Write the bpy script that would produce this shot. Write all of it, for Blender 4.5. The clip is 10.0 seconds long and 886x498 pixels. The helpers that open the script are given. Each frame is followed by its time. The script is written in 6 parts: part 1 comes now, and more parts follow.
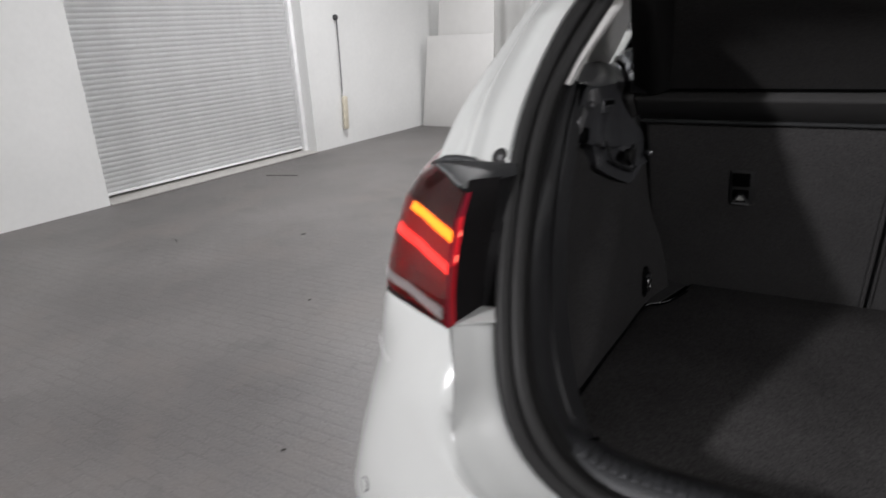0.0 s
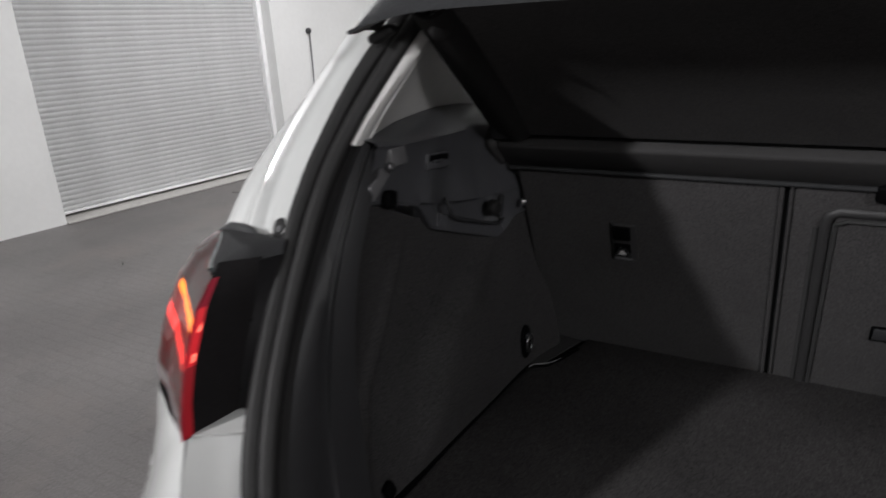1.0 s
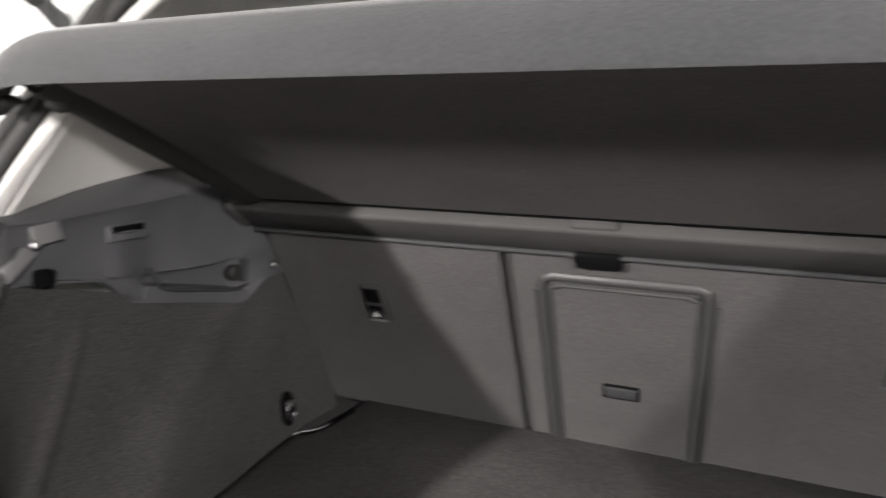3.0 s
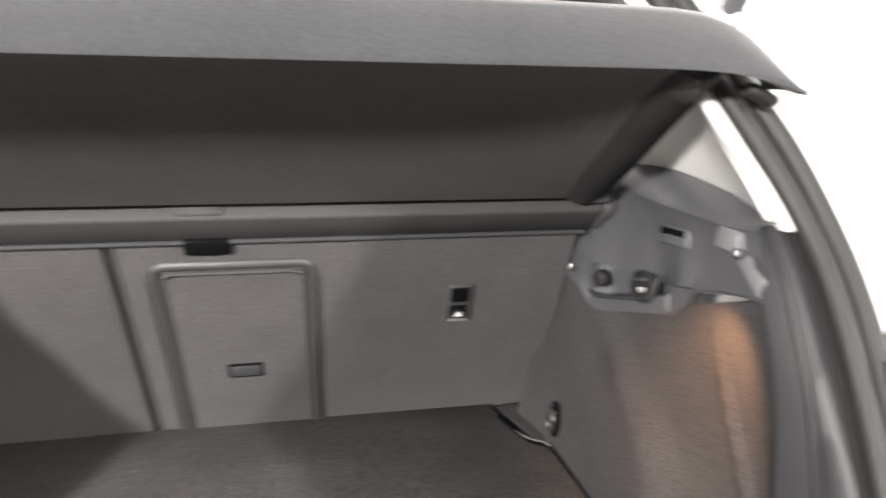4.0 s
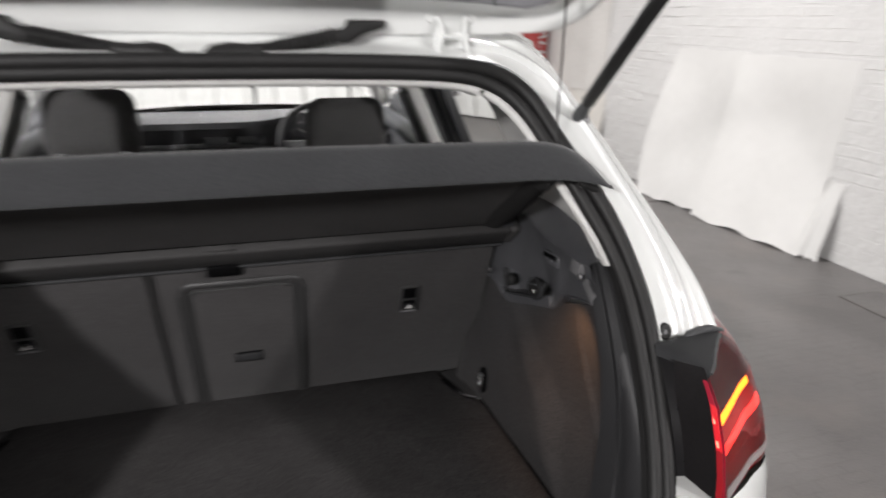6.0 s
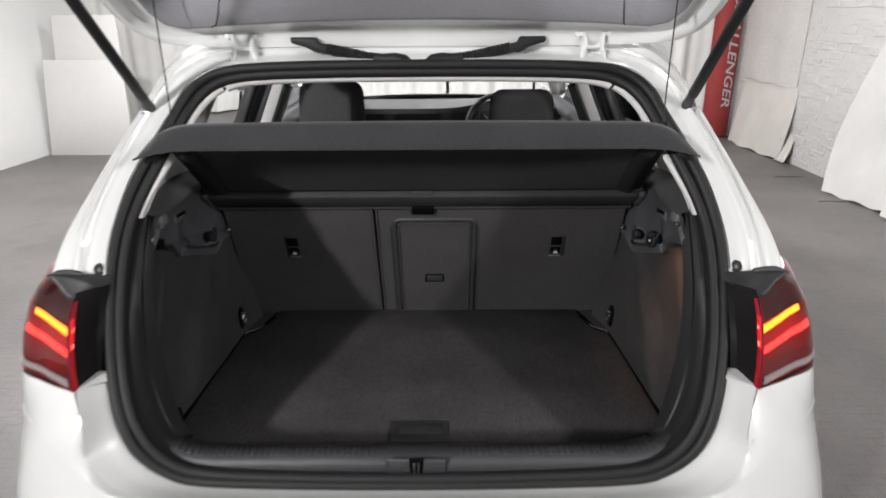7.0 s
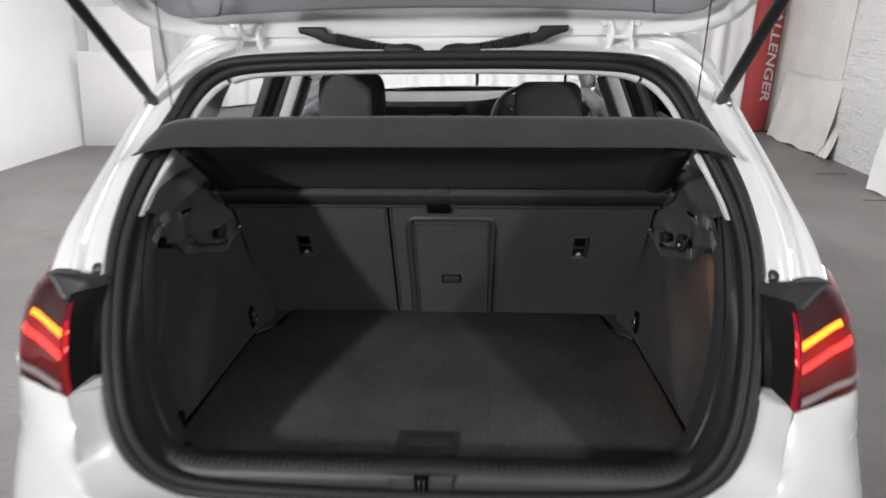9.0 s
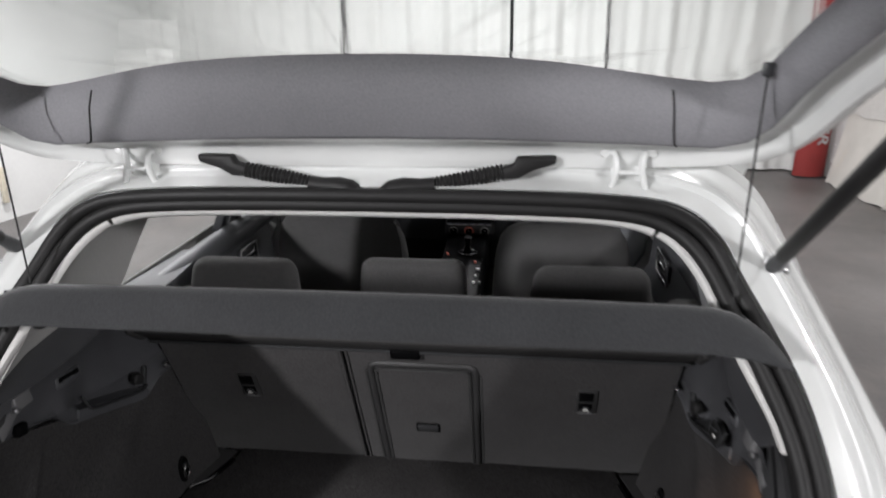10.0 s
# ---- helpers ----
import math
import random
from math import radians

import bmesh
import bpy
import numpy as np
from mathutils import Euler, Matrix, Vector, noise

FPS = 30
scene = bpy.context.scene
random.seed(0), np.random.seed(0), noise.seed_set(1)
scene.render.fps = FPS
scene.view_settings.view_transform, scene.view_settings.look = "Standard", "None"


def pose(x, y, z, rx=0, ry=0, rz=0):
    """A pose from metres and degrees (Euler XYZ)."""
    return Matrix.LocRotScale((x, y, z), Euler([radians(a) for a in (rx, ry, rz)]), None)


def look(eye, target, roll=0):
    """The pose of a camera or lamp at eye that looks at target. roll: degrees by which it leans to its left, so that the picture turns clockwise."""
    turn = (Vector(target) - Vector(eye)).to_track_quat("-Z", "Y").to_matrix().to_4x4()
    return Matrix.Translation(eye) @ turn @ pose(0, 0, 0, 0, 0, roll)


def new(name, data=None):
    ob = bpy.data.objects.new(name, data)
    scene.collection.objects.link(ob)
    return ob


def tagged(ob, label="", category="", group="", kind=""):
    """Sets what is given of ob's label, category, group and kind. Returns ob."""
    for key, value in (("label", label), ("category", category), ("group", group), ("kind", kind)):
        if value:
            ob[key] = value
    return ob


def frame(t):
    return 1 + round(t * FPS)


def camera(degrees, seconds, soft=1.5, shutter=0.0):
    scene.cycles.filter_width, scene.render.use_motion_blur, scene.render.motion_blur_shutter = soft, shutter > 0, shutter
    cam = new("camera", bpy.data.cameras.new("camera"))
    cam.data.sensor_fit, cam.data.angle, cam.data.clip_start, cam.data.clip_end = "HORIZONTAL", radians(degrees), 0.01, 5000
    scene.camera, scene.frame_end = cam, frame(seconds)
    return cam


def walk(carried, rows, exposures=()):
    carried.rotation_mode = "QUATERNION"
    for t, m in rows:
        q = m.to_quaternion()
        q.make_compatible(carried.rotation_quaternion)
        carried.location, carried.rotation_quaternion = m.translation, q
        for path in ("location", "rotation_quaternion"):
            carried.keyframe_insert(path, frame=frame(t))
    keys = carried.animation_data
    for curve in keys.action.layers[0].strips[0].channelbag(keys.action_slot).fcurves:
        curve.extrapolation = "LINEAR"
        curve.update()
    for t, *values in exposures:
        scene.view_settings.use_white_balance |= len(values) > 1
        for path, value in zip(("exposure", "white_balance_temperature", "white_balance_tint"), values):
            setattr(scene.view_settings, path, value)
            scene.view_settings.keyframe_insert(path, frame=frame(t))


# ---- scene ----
# ---- camera ----
cam = camera(69.77, 10.0, soft=1.7, shutter=0.6)
PATH = [
    (0.0, -0.3080, -0.4803, 1.1732, 70.27, 2.89, 29.23),
    (0.5, -0.2129, -0.3338, 1.1879, 70.62, 2.83, 29.29),
    (1.0, -0.1284, -0.2024, 1.2074, 70.95, 2.87, 29.63),
    (1.5, -0.0682, -0.0939, 1.2166, 71.66, 2.67, 30.53),
    (2.0, -0.0145, -0.0344, 1.2299, 72.04, 2.29, 31.19),
    (2.2, 0.0174, -0.0180, 1.2292, 72.56, 2.46, 31.66),
    (3.3, 0.1398, -0.0325, 1.2442, 73.02, 1.01, 13.46),
    (3.5, 0.1397, -0.0497, 1.2570, 72.38, 0.15, 6.20),
    (4.0, 0.1605, -0.1063, 1.2277, 73.74, -1.33, -11.21),
    (4.5, 0.1685, -0.1070, 1.2135, 73.61, -1.73, -20.99),
    (5.0, 0.1670, -0.1022, 1.2149, 73.11, -1.80, -23.38),
    (5.5, 0.1379, -0.1669, 1.3013, 71.26, -1.49, -23.31),
    (6.0, 0.0827, -0.4278, 1.4493, 70.13, -0.89, -16.26),
    (6.2, 0.0775, -0.5263, 1.4930, 69.67, -0.41, -10.15),
    (7.3, 0.0558, -1.0039, 1.5073, 69.26, 0.38, 0.47),
    (7.5, 0.0679, -1.0207, 1.5085, 69.09, 0.45, 0.77),
    (8.0, 0.0744, -1.0257, 1.5146, 68.77, 0.50, 1.18),
    (8.5, 0.0736, -1.0131, 1.5186, 68.78, 0.50, 1.83),
    (9.0, 0.0974, -0.8342, 1.4990, 68.64, 0.52, 2.85),
    (9.5, 0.2114, -0.5456, 1.6105, 69.01, 0.73, 3.96),
    (10.0, 0.2412, -0.3692, 1.6417, 70.74, 0.93, 6.85),
]
EXPOSURES = [(0.0, -0.27, 6450, 10), (0.5, -0.33, 6400, 10), (1.0, -0.35, 6450, 10), (1.5, 0.12, 6600, 10), (2.0, 0.55, 6850, 10), (2.2, 0.75, 6800, 10), (3.3, 2.0, 6850, 10), (3.5, 2.15, 6850, 10), (4.0, 2.3, 6850, 10),
             (4.5, 1.85, 6700, 10), (5.0, 1.2, 6800, 10), (5.5, 0.75, 6700, 10), (6.0, 0.3, 6620, 10), (7.5, 0.25, 6540, 10), (9.0, 0.2, 6450, 10), (9.5, 0.38, 6400, 10), (10.0, 0.12, 6450, 10)]
walk(cam, [(t, pose(x, y, z, rx, ry, rz)) for t, x, y, z, rx, ry, rz in PATH], EXPOSURES)

# ---- light ----
world = bpy.data.worlds.new("world")
scene.world = world
world.use_nodes = True
world.node_tree.nodes["Background"].inputs[0].default_value = (0.9, 0.95, 1.0, 1)
world.node_tree.nodes["Background"].inputs[1].default_value = 0.05

# First two follow the bay's shadows; the other three are added fill lamps.
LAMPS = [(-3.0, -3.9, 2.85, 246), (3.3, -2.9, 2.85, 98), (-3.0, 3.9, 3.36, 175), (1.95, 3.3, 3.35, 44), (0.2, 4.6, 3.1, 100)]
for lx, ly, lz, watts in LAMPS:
    lamp = bpy.data.lights.new("unseen_strip_light", "AREA")
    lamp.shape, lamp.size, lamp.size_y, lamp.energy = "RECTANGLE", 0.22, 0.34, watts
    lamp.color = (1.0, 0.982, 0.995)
    lo = new("unseen_strip_glow", lamp)
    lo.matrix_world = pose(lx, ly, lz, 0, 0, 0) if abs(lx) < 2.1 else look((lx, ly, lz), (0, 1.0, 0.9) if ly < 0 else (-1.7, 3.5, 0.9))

# ---- materials ----


def mat(name, color, rough=0.5, metal=0.0, scale=0.0, vary=0.0, bump=0.0, bump_scale=200.0, coat=0.0, big=0.0, big_scale=2.0, sheen=0.0, spec=0.5):
    m = bpy.data.materials.new(name)
    m.use_nodes = True
    nt = m.node_tree
    b = nt.nodes["Principled BSDF"]
    b.inputs["Base Color"].default_value = (*color, 1)
    b.inputs["Roughness"].default_value = rough
    b.inputs["Metallic"].default_value = metal
    b.inputs["Coat Weight"].default_value = coat
    b.inputs["Coat Roughness"].default_value = 0.05
    b.inputs["Sheen Weight"].default_value = sheen
    b.inputs["Specular IOR Level"].default_value = spec
    tc = nt.nodes.new("ShaderNodeTexCoord")
    col = None

    def darken(size, amount, prev, detail):
        n = nt.nodes.new("ShaderNodeTexNoise")
        n.inputs["Scale"].default_value = size
        n.inputs["Detail"].default_value = detail
        nt.links.new(tc.outputs["Object"], n.inputs["Vector"])
        r = nt.nodes.new("ShaderNodeMapRange")
        r.inputs[1].default_value, r.inputs[2].default_value = 0.3, 0.7
        r.inputs[3].default_value, r.inputs[4].default_value = 1 - amount, 1 + amount
        nt.links.new(n.outputs["Fac"], r.inputs[0])
        mx = nt.nodes.new("ShaderNodeMix")
        mx.data_type, mx.blend_type = "RGBA", "MULTIPLY"
        mx.inputs[0].default_value = 1.0
        if prev is None:
            mx.inputs[6].default_value = (*color, 1)
        else:
            nt.links.new(prev, mx.inputs[6])
        nt.links.new(r.outputs[0], mx.inputs[7])
        return mx.outputs[2]

    if vary:
        col = darken(scale, vary, col, 4)
    if big:
        col = darken(big_scale, big, col, 6)
    if col is not None:
        nt.links.new(col, b.inputs["Base Color"])
    if bump:
        n = nt.nodes.new("ShaderNodeTexNoise")
        n.inputs["Scale"].default_value = bump_scale
        n.inputs["Detail"].default_value = 3
        nt.links.new(tc.outputs["Object"], n.inputs["Vector"])
        bp = nt.nodes.new("ShaderNodeBump")
        bp.inputs["Strength"].default_value = bump
        bp.inputs["Distance"].default_value = 0.002
        nt.links.new(n.outputs["Fac"], bp.inputs["Height"])
        nt.links.new(bp.outputs["Normal"], b.inputs["Normal"])
    return m


def glow(name, color, strength, base=1.0):
    m = bpy.data.materials.new(name)
    m.use_nodes = True
    b = m.node_tree.nodes["Principled BSDF"]
    b.inputs["Base Color"].default_value = (*(base * c for c in color), 1)
    b.inputs["Emission Color"].default_value = (*color, 1)
    b.inputs["Emission Strength"].default_value = strength
    return m


def clear(name, color, rough=0.0, ior=1.02, alpha=1.0):
    m = bpy.data.materials.new(name)
    m.use_nodes = True
    b = m.node_tree.nodes["Principled BSDF"]
    b.inputs["Base Color"].default_value = (*color, 1)
    b.inputs["Roughness"].default_value = rough
    b.inputs["Transmission Weight"].default_value = 1.0
    b.inputs["IOR"].default_value = ior
    return m


WHITE = mat("white_paint", (0.64, 0.65, 0.64), 0.25, coat=1.0, big=0.02, big_scale=3)
INNER_WHITE = mat("white_paint_inner", (0.70, 0.71, 0.70), 0.3, coat=0.6, bump=0.04, bump_scale=60, big=0.03, big_scale=8)
CARPET = mat("charcoal_carpet", (0.057, 0.0547, 0.0547), 1.0, scale=430, vary=0.6, bump=0.15, bump_scale=800, big=0.16, big_scale=6, spec=0.05)
LINING = mat("charcoal_lining", (0.0392, 0.0380, 0.0385), 0.95, scale=430, vary=0.55, bump=0.15, bump_scale=1000, big=0.12, big_scale=6, spec=0.1)
SEATBACK = mat("seat_back_felt", (0.0415, 0.0398, 0.0402), 0.92, scale=430, vary=0.5, bump=0.2, bump_scale=800, big=0.14, big_scale=7, sheen=0.1, spec=0.2)
SHELF = mat("shelf_felt", (0.029, 0.030, 0.032), 0.9, scale=300, vary=0.2, bump=0.3, bump_scale=500, big=0.1, big_scale=9, sheen=0.25, spec=0.25)
UNDER = mat("shelf_underside", (0.041, 0.0388, 0.0385), 0.92, scale=350, vary=0.45, bump=0.6, bump_scale=500, big=0.1, big_scale=9)
PLASTIC = mat("black_plastic", (0.038, 0.039, 0.042), 0.42, scale=300, vary=0.08, bump=0.25, bump_scale=900, big=0.1, big_scale=12)
# One black plastic in two tones: bluer and brighter where lit, darker in shade.
LEDGE = mat("trim_plastic_lit", (0.065, 0.066, 0.071), 0.41, scale=400, vary=0.06, bump=0.10, bump_scale=900, big=0.08, big_scale=10)
TRIMLOW = mat("trim_plastic_shaded", (0.027, 0.027, 0.0285), 0.5, spec=0.3, scale=400, vary=0.06, bump=0.08, bump_scale=900, big=0.08, big_scale=10)
GLOSSY = mat("smooth_black_plastic", (0.046, 0.047, 0.051), 0.42, big=0.1, big_scale=10, bump=0.08, bump_scale=500)
RUBBER = mat("black_rubber", (0.015, 0.0147, 0.0148), 0.55, spec=0.3, scale=300, vary=0.06, bump=0.06, bump_scale=500, big=0.05, big_scale=9)
CREAM = mat("pale_grey_trim", (0.57, 0.565, 0.55), 0.65, scale=200, vary=0.05, bump=0.25, bump_scale=700, big=0.04, big_scale=5)
FABRIC = mat("dark_seat_fabric", (0.0648, 0.0636, 0.0636), 0.9, scale=500, vary=0.4, bump=0.6, bump_scale=800, big=0.1, big_scale=6, sheen=0.2, spec=0.25)
DASH = mat("dash_vinyl", (0.050, 0.051, 0.054), 0.65, spec=0.3, scale=300, vary=0.1, bump=0.4, bump_scale=900, big=0.08, big_scale=8)
HATCH_TRIM = mat("tailgate_trim", (0.225, 0.223, 0.238), 0.55, scale=250, vary=0.08, bump=0.35, bump_scale=700, big=0.08, big_scale=4)
CHROME = mat("chrome", (0.7, 0.7, 0.72), 0.15, 1.0)
STEEL = mat("dull_steel", (0.35, 0.35, 0.36), 0.35, 1.0)
GREYPLASTIC = mat("grey_plastic", (0.14, 0.14, 0.145), 0.45, bump=0.2, bump_scale=400, big=0.15, big_scale=20)
BRACKET = mat("bracket_plastic", (0.032, 0.0325, 0.034), 0.55, spec=0.10, bump=0.1, bump_scale=500, big=0.08, big_scale=25)
JOINT = mat("panel_gap", (0.55, 0.55, 0.55), 0.6)
LAMPGREY = mat("boot_lamp_plastic", (0.125, 0.124, 0.127), 0.35)
HOUSING = mat("lamp_housing_plastic", (0.0140, 0.0130, 0.0135), 0.42, scale=200, vary=0.1, bump=0.06, bump_scale=400, spec=0.02, big=0.1, big_scale=14)
HOUSEGREY = mat("dark_grey_housing", (0.0165, 0.0160, 0.0168), 0.48, scale=300, vary=0.08, bump=0.1, bump_scale=600, spec=0.05, big=0.1, big_scale=18)
LAMPBLACK = mat("matt_black_housing", (0.004, 0.004, 0.0043), 0.42, scale=200, vary=0.1, bump=0.06, bump_scale=400, spec=0.01)
STRIPRIB = mat("strip_rib_lens", (0.36, 0.32, 0.32), 0.3)
PALE = mat("pale_lens", (0.45, 0.46, 0.47), 0.3)
DOORGREY = mat("door_top_vinyl", (0.085, 0.088, 0.095), 0.5, spec=0.4, bump=0.2, bump_scale=700, big=0.1, big_scale=6)
ICON = glow("lit_icon", (0.36, 0.36, 0.44), 0.06)
SCREEN = glow("lit_screen", (0.012, 0.013, 0.018), 0.2)
RAILFELT = mat("dark_rail_felt", (0.014, 0.0135, 0.0135), 0.85, scale=350, vary=0.3, bump=0.4, bump_scale=500, big=0.1, big_scale=9, spec=0.3)
STRIP = mat("strip_plastic", (0.036, 0.0348, 0.0348), 0.7, spec=0.3, scale=300, vary=0.1, bump=0.25, bump_scale=800, big=0.1, big_scale=8)
DOORFRAME = mat("frame_plastic", (0.032, 0.0315, 0.032), 0.5, bump=0.2, bump_scale=500)
PIPING = mat("pale_piping", (0.28, 0.28, 0.28), 0.6, scale=200, vary=0.1, bump=0.2, bump_scale=500)
WARMICON = glow("warm_icon", (0.5, 0.13, 0.09), 0.09)
LETTER = mat("white_print", (0.7, 0.7, 0.68), 0.6)
GLASS = clear("window_glass", (0.93, 0.96, 0.95))
REDLENS = clear("red_lens", (0.66, 0.035, 0.05), 0.02, 1.30)
REDLENS.node_tree.nodes["Principled BSDF"].inputs["Coat Weight"].default_value = 0.2
UPPERLENS = mat("black_red_lens", (0.060, 0.004, 0.009), 0.10, coat=0.15)
DARKLENS = mat("dark_red_lens", (0.32, 0.010, 0.030), 0.3, spec=0.2)
CLEARLENS = mat("clear_lens", (0.24, 0.19, 0.19), 0.3, scale=120, vary=0.1)
AMBERGLOW = glow("amber_light", (1.0, 0.95, 0.04), 4.6)
ORANGEGLOW = glow("orange_light", (1.0, 0.15, 0.10), 2.8)
REDSOFT = glow("soft_red_light", (1.0, 0.01, 0.05), 0.14, 0.12)
REDEDGE = glow("dim_red_edge", (1.0, 0.012, 0.035), 0.19, 0.10)
REDGLOW = glow("red_light", (1.0, 0.014, 0.03), 0.62, 0.12)
TYRE = mat("tyre_rubber", (0.02, 0.02, 0.02), 0.8, bump=0.3, bump_scale=100, big=0.2, big_scale=8)
ALLOY = mat("alloy", (0.5, 0.5, 0.52), 0.3, 0.9)
WALLPAINT = mat("white_wall_paint", (0.76, 0.765, 0.755), 0.7, scale=25, vary=0.015, bump=0.25, bump_scale=35, big=0.04, big_scale=1.3)
BRICKPAINT = mat("white_painted_brick", (0.52, 0.515, 0.507), 0.6, scale=40, vary=0.03, bump=1.0, bump_scale=24, big=0.04, big_scale=3)


def chips(m, size, lo, hi, color, coord="Object"):
    """Small chipped or stained patches of another colour."""
    nt = m.node_tree
    b = nt.nodes["Principled BSDF"]
    tc = nt.nodes.new("ShaderNodeTexCoord")
    n = nt.nodes.new("ShaderNodeTexNoise")
    n.inputs["Scale"].default_value, n.inputs["Detail"].default_value, n.inputs["Roughness"].default_value = size, 5, 0.65
    nt.links.new(tc.outputs[coord], n.inputs["Vector"])
    r = nt.nodes.new("ShaderNodeMapRange")
    r.inputs[1].default_value, r.inputs[2].default_value = lo, hi
    nt.links.new(n.outputs["Fac"], r.inputs[0])
    mx = nt.nodes.new("ShaderNodeMix")
    mx.data_type = "RGBA"
    mx.inputs[7].default_value = (*color, 1)
    src = b.inputs["Base Color"].links[0].from_socket if b.inputs["Base Color"].links else None
    if src:
        nt.links.new(src, mx.inputs[6])
    else:
        mx.inputs[6].default_value = b.inputs["Base Color"].default_value
    nt.links.new(r.outputs[0], mx.inputs[0])
    nt.links.new(mx.outputs[2], b.inputs["Base Color"])


chips(BRICKPAINT, 9.0, 0.70, 0.73, (0.25, 0.23, 0.20))
next(n for n in BRICKPAINT.node_tree.nodes if n.bl_idname == "ShaderNodeBump").inputs["Distance"].default_value = 0.008
BOARD = mat("white_board", (0.56, 0.555, 0.542), 0.5, scale=12, vary=0.015, big=0.03, big_scale=1.5, bump=0.1, bump_scale=20)
ROUGHCOAT = mat("rough_whitewash", (0.53, 0.515, 0.495), 0.8, scale=55, vary=0.07, bump=1.0, bump_scale=26, big=0.05, big_scale=3)
next(n for n in ROUGHCOAT.node_tree.nodes if n.bl_idname == "ShaderNodeBump").inputs["Distance"].default_value = 0.010
SHUTTER = mat("white_shutter", (0.89, 0.895, 0.895), 0.45, scale=15, vary=0.03, big=0.04, big_scale=2)
CREAMSHEET = mat("cream_sheet", (0.55, 0.53, 0.495), 0.65, scale=10, vary=0.03, big=0.06, big_scale=3)
chips(CREAMSHEET, 4.0, 0.60, 0.80, (0.60, 0.55, 0.47))
DRAPE = mat("white_drape", (0.68, 0.68, 0.665), 0.7, scale=8, vary=0.02, big=0.05, big_scale=2)
DARKGAP = mat("dark_gap", (0.03, 0.03, 0.03), 0.9, vary=0.1, scale=20)
SILVER = mat("silver_print", (0.42, 0.41, 0.41), 0.45)
BANNERRED = mat("red_banner_fabric", (0.24, 0.024, 0.022), 0.7, scale=60, vary=0.06, big=0.1, big_scale=3)
# Unseen ceiling, greyed to send less light back down.
CEILGREY = mat("ceiling_bounce_grey", (0.35, 0.35, 0.34), 0.8, big=0.05, big_scale=1.5, bump=0.2, bump_scale=30)
OFFWHITE = mat("ivory_plastic", (0.62, 0.57, 0.46), 0.5, big=0.1, big_scale=20)
# Grey kept dark so the unseen back wall throws little light into the room.
DARKWALL = mat("bounce_damping_grey", (0.10, 0.10, 0.105), 0.7, big=0.1, big_scale=2)
DIRT = mat("floor_dirt", (0.06, 0.055, 0.05), 0.9, vary=0.2, scale=80)


def floor_material():
    m = mat("grey_floor_paint", (0.130, 0.123, 0.120), 0.55, scale=140, vary=0.18, big=0.24, big_scale=1.3)
    nt = m.node_tree
    b = nt.nodes["Principled BSDF"]
    tc = nt.nodes.new("ShaderNodeTexCoord")
    br = nt.nodes.new("ShaderNodeTexBrick")
    br.inputs["Scale"].default_value = 1.0
    br.inputs["Brick Width"].default_value = 0.10
    br.inputs["Row Height"].default_value = 0.05
    br.inputs["Mortar Size"].default_value = 0.006
    nt.links.new(tc.outputs["Object"], br.inputs["Vector"])
    n = nt.nodes.new("ShaderNodeTexNoise")
    n.inputs["Scale"].default_value = 90
    nt.links.new(tc.outputs["Object"], n.inputs["Vector"])
    ad = nt.nodes.new("ShaderNodeMath")
    ad.operation = "MULTIPLY_ADD"
    ad.inputs[1].default_value = -0.8
    nt.links.new(br.outputs["Fac"], ad.inputs[0])
    nt.links.new(n.outputs["Fac"], ad.inputs[2])
    bp = nt.nodes.new("ShaderNodeBump")
    bp.inputs["Strength"].default_value = 0.65
    bp.inputs["Distance"].default_value = 0.003
    nt.links.new(ad.outputs[0], bp.inputs["Height"])
    nt.links.new(bp.outputs["Normal"], b.inputs["Normal"])
    rg = nt.nodes.new("ShaderNodeMapRange")
    rg.inputs[3].default_value, rg.inputs[4].default_value = 0.32, 0.62
    nt.links.new(n.outputs["Fac"], rg.inputs[0])
    nt.links.new(rg.outputs[0], b.inputs["Roughness"])
    # darker joints between the blocks, worn away in places
    wear = nt.nodes.new("ShaderNodeTexNoise")
    wear.inputs["Scale"].default_value, wear.inputs["Detail"].default_value = 9, 4
    nt.links.new(tc.outputs["Object"], wear.inputs["Vector"])
    wr = nt.nodes.new("ShaderNodeMapRange")
    wr.inputs[1].default_value, wr.inputs[2].default_value, wr.inputs[3].default_value, wr.inputs[4].default_value = 0.38, 0.68, 0.04, 0.30
    nt.links.new(wear.outputs["Fac"], wr.inputs[0])
    fm = nt.nodes.new("ShaderNodeMath")
    fm.operation = "MULTIPLY"
    nt.links.new(br.outputs["Fac"], fm.inputs[0])
    nt.links.new(wr.outputs[0], fm.inputs[1])
    mx = nt.nodes.new("ShaderNodeMix")
    mx.data_type = "RGBA"
    mx.inputs[7].default_value = (0.062, 0.055, 0.051, 1)
    nt.links.new(b.inputs["Base Color"].links[0].from_socket, mx.inputs[6])
    nt.links.new(fm.outputs[0], mx.inputs[0])
    nt.links.new(mx.outputs[2], b.inputs["Base Color"])
    return m


FLOOR = floor_material()
chips(FLOOR, 2.2, 0.50, 0.74, (0.150, 0.136, 0.128))
chips(FLOOR, 4.0, 0.60, 0.74, (0.102, 0.097, 0.094))
chips(FLOOR, 14.0, 0.70, 0.78, (0.22, 0.20, 0.185))

# ---- mesh helpers ----


def shallow(parent):
    """The parent itself, or the part above it where its pieces would lie too deep."""
    while parent is not None and parent.parent is not None and parent.parent.parent is not None:
        parent = parent.parent
    return parent


